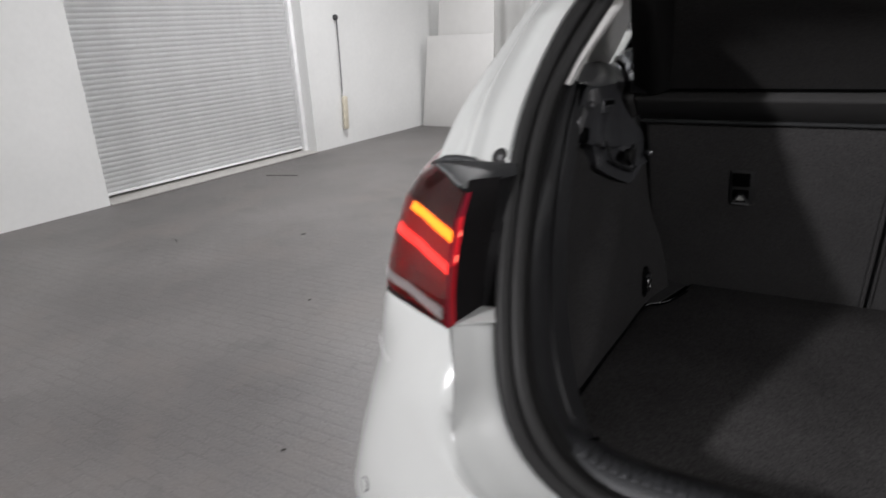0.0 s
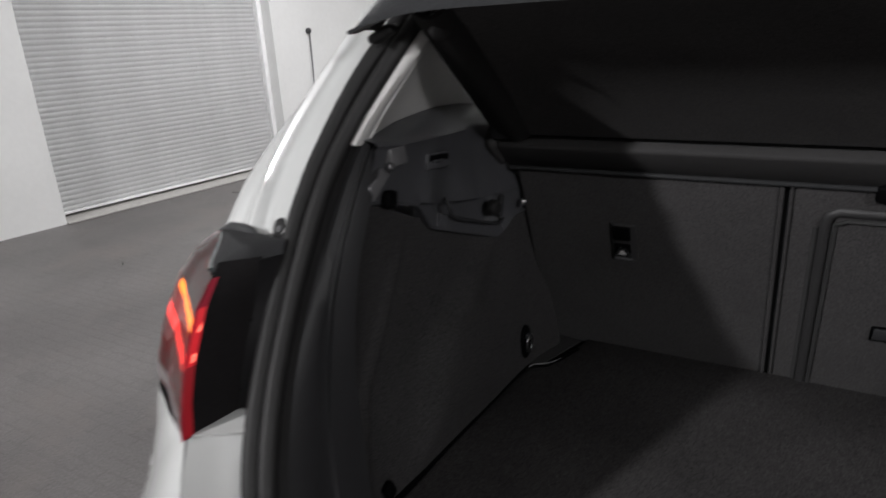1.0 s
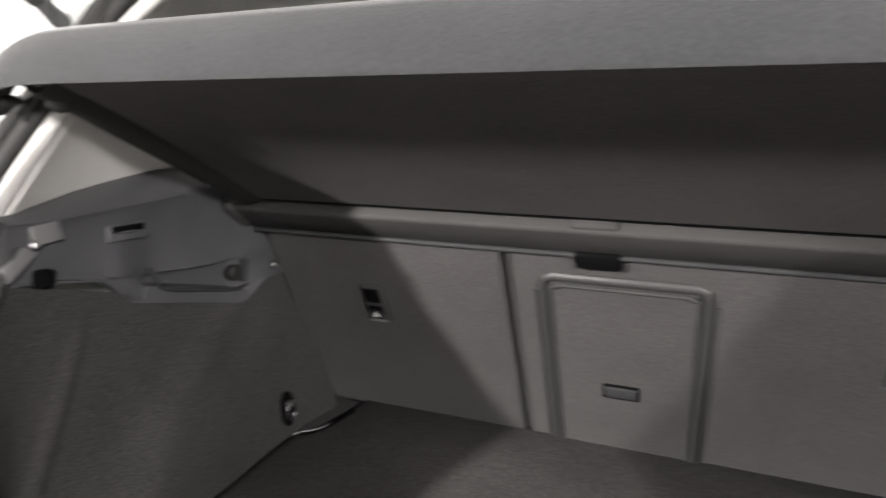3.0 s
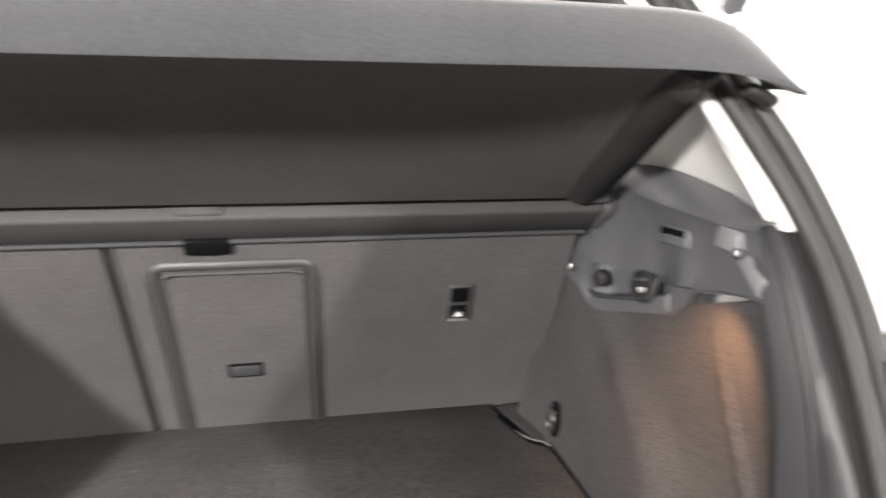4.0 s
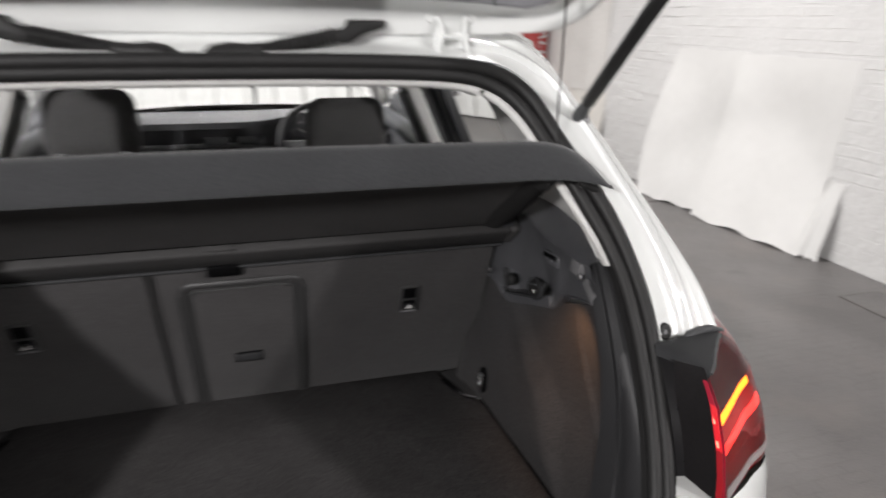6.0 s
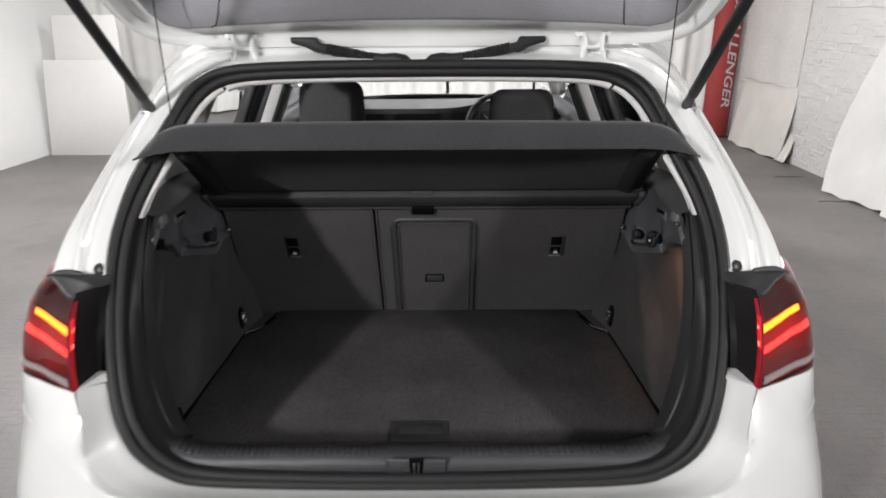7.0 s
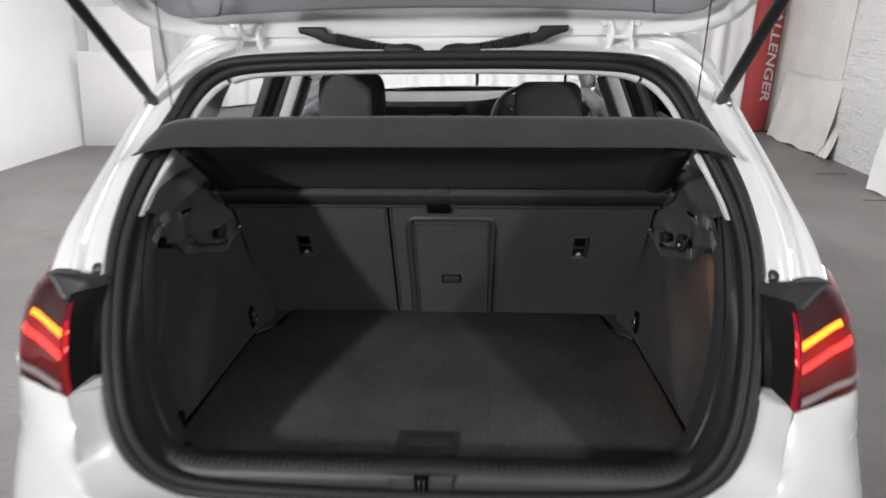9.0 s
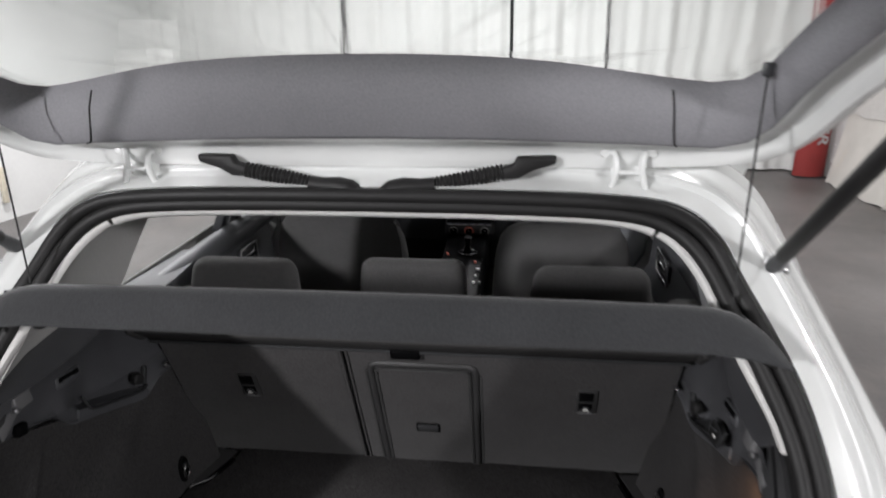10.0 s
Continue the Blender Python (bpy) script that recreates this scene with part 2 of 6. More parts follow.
def part(name, bm, material, parent=None, label="", smooth=True, angle=50):
    bmesh.ops.recalc_face_normals(bm, faces=bm.faces)
    me = bpy.data.meshes.new(name)
    if smooth:
        lim = radians(angle)
        for f in bm.faces:
            f.smooth = True
        for e in bm.edges:
            if len(e.link_faces) == 2 and e.calc_face_angle(0) > lim:
                e.smooth = False
    bm.to_mesh(me)
    bm.free()
    for mm in (material if isinstance(material, (list, tuple)) else [material]):
        me.materials.append(mm)
    ob = new(name, me)
    if parent is not None:
        ob.parent = shallow(parent)
    if label:
        ob["label"] = label
    return ob


def thing(name, label, category, group="", kind="", at=(0, 0, 0)):
    ob = new(name)
    ob.location = at
    return tagged(ob, label, category, group, kind)


def spline(pts, n):
    """n points along a smooth curve through pts, evenly spread by length."""
    P = [Vector(p) for p in pts]
    ext = [P[0] * 2 - P[1]] + P + [P[-1] * 2 - P[-2]]
    fine = []
    for i in range(1, len(ext) - 2):
        a, b, c, d = ext[i - 1:i + 3]
        for k in range(12):
            t = k / 12
            fine.append(0.5 * ((2 * b) + (c - a) * t + (2 * a - 5 * b + 4 * c - d) * t * t + (3 * b - a - 3 * c + d) * t ** 3))
    fine.append(P[-1])
    L = [0.0]
    for i in range(1, len(fine)):
        L.append(L[-1] + (fine[i] - fine[i - 1]).length)
    out = []
    j = 0
    for k in range(n):
        s = L[-1] * k / (n - 1)
        while j < len(L) - 2 and L[j + 1] < s:
            j += 1
        w = (s - L[j]) / max(L[j + 1] - L[j], 1e-9)
        out.append(fine[j].lerp(fine[j + 1], min(max(w, 0), 1)))
    return out


def flip(pts, s):
    return [Vector((p[0] * s, p[1], p[2])) for p in pts]


def loft(rows, thick=0.0, closed=False):
    """A sheet through rows of points; thick: it gets that depth."""
    bm = bmesh.new()
    V = [[bm.verts.new(p) for p in row] for row in rows]
    n = len(rows[0])
    for a, b in zip(V, V[1:]):
        for i in range(n if closed else n - 1):
            j = (i + 1) % n
            try:
                bm.faces.new((a[i], a[j], b[j], b[i]))
            except ValueError:
                pass
    bmesh.ops.remove_doubles(bm, verts=bm.verts, dist=1e-5)
    if thick:
        bmesh.ops.recalc_face_normals(bm, faces=bm.faces)
        bmesh.ops.solidify(bm, geom=list(bm.faces), thickness=thick)
    return bm


def blend(a, b, k, off=(0, 0, 0)):
    o = Vector(off)
    return [p.lerp(q, k) + o for p, q in zip(a, b)]


def tube(pts, r, seg=8, closed=False, flat=1.0, bm=None, cap=True):
    bm = bm or bmesh.new()
    P = [Vector(p) for p in pts]
    n = len(P)
    rings = []
    up = Vector((0, 0, 1))
    prev = None
    for i in range(n):
        t = (P[(i + 1) % n] - P[i - 1]) if closed else (P[min(i + 1, n - 1)] - P[max(i - 1, 0)])
        t.normalize()
        if prev is None:
            ref = up if abs(t.z) < 0.9 else Vector((0, 1, 0))
            u = t.cross(ref).normalized()
        else:
            u = (prev - t * prev.dot(t)).normalized()
        prev = u
        v = t.cross(u)
        rr = r[i] if isinstance(r, (list, tuple)) else r
        rings.append([bm.verts.new(P[i] + (u * math.cos(2 * math.pi * k / seg) * rr + v * math.sin(2 * math.pi * k / seg) * rr * flat)) for k in range(seg)])
    for i in range(n if closed else n - 1):
        a, b = rings[i], rings[(i + 1) % n]
        for k in range(seg):
            bm.faces.new((a[k], a[(k + 1) % seg], b[(k + 1) % seg], b[k]))
    if cap and not closed:
        bm.faces.new(rings[0][::-1])
        bm.faces.new(rings[-1])
    return bm


def rbox(c, size, bevel=0.0, m=None, seg=2, taper=None, bm=None):
    """A box at c with bevelled edges; m turns it about c; taper scales its top in x and y."""
    tmp = bmesh.new()
    bmesh.ops.create_cube(tmp, size=1)
    for v in tmp.verts:
        k = 1.0
        if taper and v.co.z > 0:
            v.co.x *= taper[0]
            v.co.y *= taper[1]
        v.co = Vector((v.co.x * size[0], v.co.y * size[1], v.co.z * size[2]))
    if bevel:
        bmesh.ops.bevel(tmp, geom=list(tmp.edges), offset=bevel, segments=seg, profile=0.5, affect="EDGES")
    bmesh.ops.transform(tmp, matrix=Matrix.Translation(c) @ (m.to_4x4() if m else Matrix()), verts=tmp.verts)
    if bm is None:
        return tmp
    me = bpy.data.meshes.new("tmp")
    tmp.to_mesh(me)
    tmp.free()
    bm.from_mesh(me)
    bpy.data.meshes.remove(me)
    return bm


def turn(rx=0, ry=0, rz=0):
    return pose(0, 0, 0, rx, ry, rz).to_3x3()


def disc(c, r, depth, axis, seg=20, bevel=0.0, bm=None):
    tmp = bmesh.new()
    bmesh.ops.create_cone(tmp, cap_ends=True, segments=seg, radius1=r, radius2=r, depth=depth)
    if bevel:
        bmesh.ops.bevel(tmp, geom=[e for e in tmp.edges if abs(e.verts[0].co.z - e.verts[1].co.z) < 1e-6], offset=bevel, segments=2, profile=0.5, affect="EDGES")
    q = Vector((0, 0, 1)).rotation_difference(Vector(axis).normalized())
    bmesh.ops.transform(tmp, matrix=Matrix.Translation(c) @ q.to_matrix().to_4x4(), verts=tmp.verts)
    if bm is None:
        return tmp
    me = bpy.data.meshes.new("tmp")
    tmp.to_mesh(me)
    tmp.free()
    bm.from_mesh(me)
    bpy.data.meshes.remove(me)
    return bm


def prism(outline, depth_vec, bevel=0.0):
    """A flat outline (3D points) given depth along depth_vec."""
    bm = bmesh.new()
    f = bm.faces.new([bm.verts.new(p) for p in outline])
    r = bmesh.ops.extrude_face_region(bm, geom=[f])
    bmesh.ops.translate(bm, vec=Vector(depth_vec), verts=[v for v in r["geom"] if isinstance(v, bmesh.types.BMVert)])
    if bevel:
        bmesh.ops.bevel(bm, geom=list(bm.edges), offset=bevel, segments=2, profile=0.5, affect="EDGES")
    return bm


def words(text, size, m, material, parent, name="lettering"):
    cu = bpy.data.curves.new(name, "FONT")
    cu.body, cu.size, cu.extrude, cu.offset = text, size, 0.0006, size * 0.012
    cu.align_x = cu.align_y = "CENTER"
    cu.resolution_u = 3
    tmp = bpy.data.objects.new("tmp", cu)
    me = bpy.data.meshes.new_from_object(tmp)
    bpy.data.objects.remove(tmp)
    me.transform(m)
    me.materials.append(material)
    ob = new(name, me)
    ob.parent = shallow(parent)
    return ob

# ---- the room ----


def left_x(y):
    return -4.86 + 0.106 * (y - 1.5)


def slab(name, a, b, z0, z1, t, material, label, holes=(), parent=None):
    """An upright wall from a to b (plan points) with depth t to its right-hand side."""
    d = Vector((b[0] - a[0], b[1] - a[1], 0))
    n = Vector((d.y, -d.x, 0)).normalized() * t
    bm = prism([(a[0], a[1], z0), (b[0], b[1], z0), (b[0], b[1], z1), (a[0], a[1], z1)], n)
    ob = part(name, bm, material, parent, smooth=False)
    return tagged(ob, label, "wall", kind="structure") if parent is None else ob


ROOM_H = 3.7
floor = part("floor", rbox((-0.6, -1.0, -0.05), (11.4, 17.6, 0.1)), FLOOR, smooth=False)
tagged(floor, "grey painted concrete garage floor with scuffs and dust", "floor", kind="structure")
ceiling = part("ceiling", rbox((-0.6, -1.0, ROOM_H + 0.05), (11.4, 17.6, 0.1)), CEILGREY, smooth=False)
tagged(ceiling, "unseen garage ceiling, grey to cut bounced light", "ceiling", kind="structure")

D0, D1, DH = 2.28, 4.40, 2.75
slab("wall_left", (left_x(D0), D0), (left_x(-9.8), -9.8), 0, ROOM_H, 0.3, WALLPAINT, "smooth white painted garage wall beside the shutter")
slab("wall_left_far", (left_x(7.7), 7.7), (left_x(D1), D1), 0, ROOM_H, 0.3, WALLPAINT, "smooth white painted garage wall with a pull cord")
slab("wall_left_lintel", (left_x(D1), D1), (left_x(D0), D0), DH, ROOM_H, 0.3, WALLPAINT, "white wall above the roller shutter")
slab("wall_far", (-5.4, 7.62), (4.2, 7.62), 0, ROOM_H, -0.2, WALLPAINT, "white wall behind the hanging sheets")
# unseen back wall, added dark to hold down bounced light
slab("wall_behind", (-6.0, -9.6), (4.2, -9.6), 0, ROOM_H, 0.2, DARKWALL, "unseen dark grey wall added behind to cut bounced light")

# roller shutter, set back in its opening
REC = 0.17
door = thing("roller_shutter", "closed white slatted roller shutter with scuffed bottom rail", "shutter", kind="structure")
wall_in = Vector((1, -0.106, 0)).normalized()


def on_left(y, z, off=0.0):
    return Vector((left_x(y), y, z)) + wall_in * off


PITCH = 0.0385
slat_profile = [(0.0, 0.0), (0.0010, 0.0025), (0.0028, 0.008), (0.0040, 0.0145), (0.0044, 0.020), (0.0040, 0.026), (0.0028, 0.0315), (0.0008, 0.0384)]
a, b = on_left(D0 - 0.02, 0, -REC), on_left(D1 + 0.02, 0, -REC)
bm = bmesh.new()
row_a = [bm.verts.new(a + wall_in * o + Vector((0, 0, z))) for o, z in slat_profile]
row_b = [bm.verts.new(b + wall_in * o + Vector((0, 0, z))) for o, z in slat_profile]
for i in range(len(slat_profile) - 1):
    bm.faces.new((row_a[i], row_b[i], row_b[i + 1], row_a[i + 1]))
bmesh.ops.solidify(bm, geom=list(bm.faces), thickness=0.004)
first = part("slat", bm, SHUTTER, door)
first.location = (0, 0, 0.05)
for k in range(1, 71):
    s = new("slat", first.data)
    s.parent, s.location = door, (0, 0, 0.05 + k * PITCH)
part("bottom_rail", prism([on_left(D0, 0.034, -REC - 0.012), on_left(D1, 0.034, -REC - 0.012), on_left(D1, 0.034, -REC + 0.010), on_left(D0, 0.034, -REC + 0.010)], (0, 0, 0.018), 0.003), SHUTTER, door)
part("backing", prism([on_left(D0, 0.02, -REC - 0.05), on_left(D1, 0.02, -REC - 0.05), on_left(D1, 0.02, -REC - 0.045), on_left(D0, 0.02, -REC - 0.045)], (0, 0, 2.75)), DARKGAP, door, smooth=False)
part("guide_rail", prism([on_left(D1 - 0.045, 0, -REC - 0.03), on_left(D1 + 0.0, 0, -REC - 0.03), on_left(D1 + 0.0, 0, -REC + 0.05), on_left(D1 - 0.045, 0, -REC + 0.05)], (0, 0, 2.75), 0.003), SHUTTER, door)
part("threshold", prism([on_left(D0, 0.001, -REC - 0.1), on_left(D1, 0.001, -REC - 0.1), on_left(D1, 0.001, 0.03), on_left(D0, 0.001, 0.03)], (0, 0, 0.012), 0.003), mat("pale_concrete", (0.42, 0.41, 0.39), 0.8, scale=30, vary=0.1, bump=0.4, bump_scale=40), door, "pale worn concrete threshold")

# pull cord with an ivory handle on the wall
pull = thing("pull_cord", "thin cord with an ivory plastic handle hung from a wall hook", "pull cord", at=on_left(4.83, 1.26))
base = on_left(4.83, 1.26)


def local(p):
    return Vector(p) - base


part("hook", disc(local(on_left(4.83, 1.262, 0.012)), 0.028, 0.03, wall_in, 14, 0.006), PLASTIC, pull, "small black hook")
part("cord", tube([local(on_left(4.83, 1.25, 0.02)), local(on_left(4.82, 0.9, 0.025)), local(on_left(4.80, 0.50, 0.03))], 0.004, 6), GREYPLASTIC, pull)
part("cord", tube([local(on_left(4.84, 1.25, 0.02)), local(on_left(4.845, 1.0, 0.012)), local(on_left(4.81, 0.55, 0.03))], 0.003, 6), GREYPLASTIC, pull)
part("handle", rbox(local(on_left(4.82, 0.335, 0.035)), (0.03, 0.06, 0.33), 0.008, turn(-4, 0, 0)), OFFWHITE, pull, "ivory plastic handle")

# boards leaning in the far corner
def board(pts, depth, label, name="white_board"):
    c = sum((Vector(p) for p in pts), Vector()) / len(pts)
    base_pt = Vector((c.x, c.y, min(p[2] for p in pts)))
    bm = prism([Vector(p) - base_pt for p in pts], depth, 0.003)
    ob = part(name, bm, BOARD)
    ob.location = base_pt
    return tagged(ob, label, "board", "white boards")


board([(-4.33, 6.10, 0), (-3.40, 6.10, 0), (-3.40, 6.16, 1.02), (-4.24, 6.16, 1.02)], (0, 0.02, 0), "low white board standing against the far corner")
board([(-4.26, 6.24, 0), (-3.45, 6.24, 0), (-3.45, 6.30, 1.47), (-4.13, 6.30, 1.47)], (0, 0.02, 0), "taller white board behind a low one in the corner")

# hanging white sheets along the far wall
def drape(x0, x1, seed):
    rnd = random.Random(seed)
    n = int((x1 - x0) / 0.02)
    ph = [rnd.uniform(0, 6.28) for _ in range(5)]
    rows = []
    for z in [0.02 + 3.1 * k / 14 for k in range(15)]:
        row = []
        for i in range(n + 1):
            x = (x1 - x0) * (i / n - 0.5)
            f = 0.022 * math.sin(x * 21 + ph[0] + 0.3 * z) + 0.014 * math.sin(x * 37 + ph[1] - 0.4 * z) + 0.02 * math.sin(x * 7 + ph[2])
            row.append(Vector((x, max(-0.05, min(0.05, f * 0.85)), z)))
        rows.append(row)
    ob = part("hanging_sheet", loft(rows, 0.004), DRAPE)
    ob.location = ((x0 + x1) / 2, 7.3, 0)
    tagged(ob, "white hanging sheet with soft vertical folds", "sheet", "hanging sheets")


for k, (x0, x1) in enumerate([(-4.3, -1.86), (-1.81, 0.085), (0.125, 1.155), (1.19, 3.4)]):
    drape(x0, x1, k)
# dark board added so the gaps between the sheets look deeply shaded
tagged(part("curtain_gap_shade", rbox((-0.4, 7.45, 1.6), (8.2, 0.02, 3.2)), DARKGAP, smooth=False), "dark board added behind the hanging sheets to shade their gaps", "backing", kind="structure")

# tall red banner in the corner
banner = thing("banner", "tall narrow red fabric banner with silver lettering", "banner", at=(3.42, 6.98, 0))
rows = []
for z in [0.02 + 2.6 * k / 12 for k in range(13)]:
    rows.append([Vector((0.165 * math.sin(a1), -0.11 * math.cos(a1) + 0.05, z)) for a1 in [math.pi * (-0.5 + k / 14) for k in range(15)]])
part("fabric", loft(rows, 0.006), BANNERRED, banner)
part("pole", tube([(0, 0.06, 0), (0, 0.06, 2.66)], 0.012, 8), STEEL, banner)
part("base_plate", rbox((0, 0.05, 0.008), (0.3, 0.22, 0.012), 0.003), DARKGAP, banner)
wm = pose(0.045, -0.0665, 1.02, 90, 0, 18) @ pose(0, 0, 0, 0, 0, -90)
txt = words("CHALLENGER", 0.2, Matrix.Diagonal((1, 1, 1, 1)), SILVER, banner)
txt.data.transform(wm @ Matrix.Shear("XZ", 4, (0, 0)) @ Matrix(((1.06, 0.22, 0, 0), (0, 0.86, 0, 0), (0, 0, 1, 0), (0, 0, 0, 1))))

# sheets on the wall by the banner
def wall_sheet(y0, y1, z0, z1, material, label, seed, foot=(0.06, 0.06), name="white_sheet", edge=(0.0, 0.0), reach=(1.0, 1.0), curl=1.0):
    """A thin sheet along the painted wall, its foot standing out, with soft waves and an uneven edge."""
    rnd = random.Random(seed)
    ph = [rnd.uniform(0, 6.28) for _ in range(4)]
    rows = []
    for i in range(25):
        k = i / 24
        row = []
        for j in range(15):
            q = j / 14
            out = (foot[0] + (foot[1] - foot[0]) * k) * max(0.0, 1 - q / (reach[0] + (reach[1] - reach[0]) * k)) ** 1.25 + 0.012 * (1 + math.sin(k * 6.0 + ph[0] + q * 1.5)) * (1 - 0.6 * q) * min(1, k * 4) + 0.008 * math.sin(k * 13 + ph[1]) * (1 - q) * min(1, k * 4) + (0.012 if curl == 0 else 0.005)
            bend = curl * 0.035 * math.sin(q * 4.2 + ph[2]) * (1 if k > 0.97 else 0) - curl * 0.03 * math.sin(q * 3.6 + ph[3]) * (1 if k < 0.03 else 0) + k * (edge[0] * math.sin(math.pi * q) + edge[1] * q)
            zz = z0 + (z1 - z0) * q + (0.010 * math.sin(k * 17 + ph[3]) if j == 0 else 0.004 * math.sin(k * 11) * q)
            row.append(Vector((-out, (y1 - y0) * (k - 0.5) + bend, zz - z0)))
        rows.append(row)
    ob = part(name, loft(rows, 0.004), material)
    ob.location = (3.625, (y0 + y1) / 2, z0 + (0.012 if z0 < 0.05 else 0))
    return tagged(ob, label, "sheet", "sheets on the brick wall")


wall_sheet(2.70, 3.66, 0.0, 1.235, BOARD, "smooth white sheet leaning on the painted brick wall", 3, (0.145, 0.24), reach=(0.42, 1.02), edge=(0.06, 0.0))
wall_sheet(3.64, 4.38, 0.0, 1.245, BOARD, "bowed white sheet with a curled vertical edge on the wall", 8, (0.12, 0.27), edge=(0.10, 0.10), reach=(0.45, 1.05))
wall_sheet(5.60, 6.76, 0.0, 0.745, CREAMSHEET, "low cream stained sheet leaning beside the banner", 5, (0.09, 0.13), curl=0.5)
torn = wall_sheet(5.50, 5.62, 0.0, 0.26, CREAMSHEET, "torn pale corner hanging from the cream sheet", 7, (0.085, 0.09), "sheet_strip", curl=0.3)
torn.data.transform(Matrix.Shear("XZ", 4, (0.0, 0.12)))
wall_sheet(5.64, 6.95, 0.735, 3.1, ROUGHCOAT, "tall panel of rough whitewashed render beside the banner", 6, (0.0, 0.0), curl=0.0)
flap = wall_sheet(2.60, 2.72, 0.0, 0.50, BOARD, "torn narrow white strip at the sheet's end", 11, (0.10, 0.15), "sheet_strip")
flap.data.transform(Matrix.Shear("XZ", 4, (0.0, 0.16)))
tagged(part("wall_bracket", tube([(3.615, 2.33, 1.50), (3.585, 2.33, 1.50), (3.585, 2.33, 1.455), (3.585, 2.18, 1.455), (3.585, 2.18, 1.42)], 0.006, 6), DARKGAP), "small bent black wire bracket on the brick wall", "bracket")
pier = part("pier", tube([(0, 0, 0), (0, 0, ROOM_H)], 0.052, 18), BRICKPAINT)
pier.location = (3.632, 1.91, 0)
tagged(pier, "slim rounded white painted pier with a chipped foot", "pier", kind="structure")
hatch_plate = thing("floor_cover", "square grey floor cover plate with a dark joint", "floor cover", at=(3.335, 1.895, 0))
part("plate", rbox((0, 0, 0.002), (0.27, 0.42, 0.006), 0.001), FLOOR, hatch_plate)
for sx, sy, wx, wy in ((0, 0.214, 0.285, 0.006), (0, -0.214, 0.285, 0.006), (0.139, 0, 0.006, 0.43), (-0.139, 0, 0.006, 0.43)):
    part("joint", rbox((sx, sy, 0.0015), (wx, wy, 0.004)), DIRT, hatch_plate, smooth=False)
foot_bm = tube([(0, 0, 0), (0.004, 0.004, 0.05), (0.012, 0.0, 0.11), (0.02, 0.006, 0.15)], [0.057, 0.056, 0.047, 0.03], 16)
rnd = random.Random(2)
for v in foot_bm.verts:
    v.co += Vector((rnd.uniform(-.002, .002), rnd.uniform(-.004, .004), rnd.uniform(-.012, .012) if v.co.z > 0.02 else 0))
skirt = part("pier_foot", foot_bm, DIRT)
skirt.location = (3.628, 1.905, 0)
tagged(skirt, "dark chipped bare foot of the white pier", "pier foot", kind="structure")

# scraps on the floor
for k, (p, q) in enumerate([((-4.30, 3.42), (-4.02, 3.50)), ((-2.9, 2.25), (-2.86, 2.28)), ((-2.2, 1.5), (-2.19, 1.53)), ((-1.55, 0.62), (-1.53, 0.64)), ((-2.75, 0.42), (-2.73, 0.45)), ((3.19, 4.95), (3.45, 4.94)), ((3.15, 4.13), (3.365, 4.12)), ((-3.6, 1.9), (-3.5, 1.85))]):
    v0, v1 = Vector((*p, 0.004)), Vector((*q, 0.004))
    mid = (v0 + v1) / 2
    big = (v1 - v0).length > 0.2
    s = part("wire_scrap" if big else "dirt_speck", tube([(v0 - mid) * (1.0 if big else 0.5), Vector((0.003, 0.006, 0.0)), (v1 - mid) * (1.0 if big else 0.5)], 0.0025, 5), DIRT)
    s.location = mid
    tagged(s, "thin dark wire scrap lying on the floor" if big else "small dark speck of dirt on the floor", "scrap", "floor scraps")

# unseen strip light fixtures, added over every room lamp
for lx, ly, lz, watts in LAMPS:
    fx = thing("unseen_strip_light", "slim white ceiling strip light, unseen, added at a room lamp", "light", "strip lights", at=(lx, ly, lz + 0.26))
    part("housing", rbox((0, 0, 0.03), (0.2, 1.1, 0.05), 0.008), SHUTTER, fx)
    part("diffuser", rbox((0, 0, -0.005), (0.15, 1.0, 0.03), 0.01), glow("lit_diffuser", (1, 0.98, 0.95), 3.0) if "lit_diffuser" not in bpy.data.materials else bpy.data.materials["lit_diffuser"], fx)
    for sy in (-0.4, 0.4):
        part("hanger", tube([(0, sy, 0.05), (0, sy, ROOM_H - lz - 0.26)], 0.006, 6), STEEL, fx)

# ---- the car: outer body ----
car = thing("car", "white five-door hatchback with open tailgate and lit tail lamps", "car")

# edges of the load opening, from the roof's middle to the sill's middle
RING_B = [(0, .606, 1.396), (.2, .606, 1.395), (.363, .605, 1.391), (.476, .600, 1.379), (.535, .582, 1.342), (.57, .544, 1.280), (.599, .509, 1.231), (.637, .457, 1.159), (.660, .402, 1.078), (.666, .352, 1.010), (.657, .290, .923), (.636, .214, .819), (.611, .165, .731), (.577, .139, .665), (.517, .130, .618), (.442, .127, .597), (.189, .127, .588), (0, .127, .586)]
RING_A = [(0, .602, 1.362), (.2, .602, 1.361), (.388, .598, 1.355), (.465, .582, 1.335), (.512, .550, 1.292), (.545, .505, 1.230), (.580, .458, 1.160), (.608, .415, 1.096), (.619, .367, 1.033), (.617, .290, .923), (.597, .215, .818), (.565, .162, .725), (.505, .137, .655), (.414, .130, .627), (.2, .129, .615), (0, .129, .612)]
NB = 90
ringB, ringA = spline(RING_B, NB), spline(RING_A, NB)


def full(half):
    """The whole ring from its right half."""
    return half + flip(half, -1)[-2:0:-1]


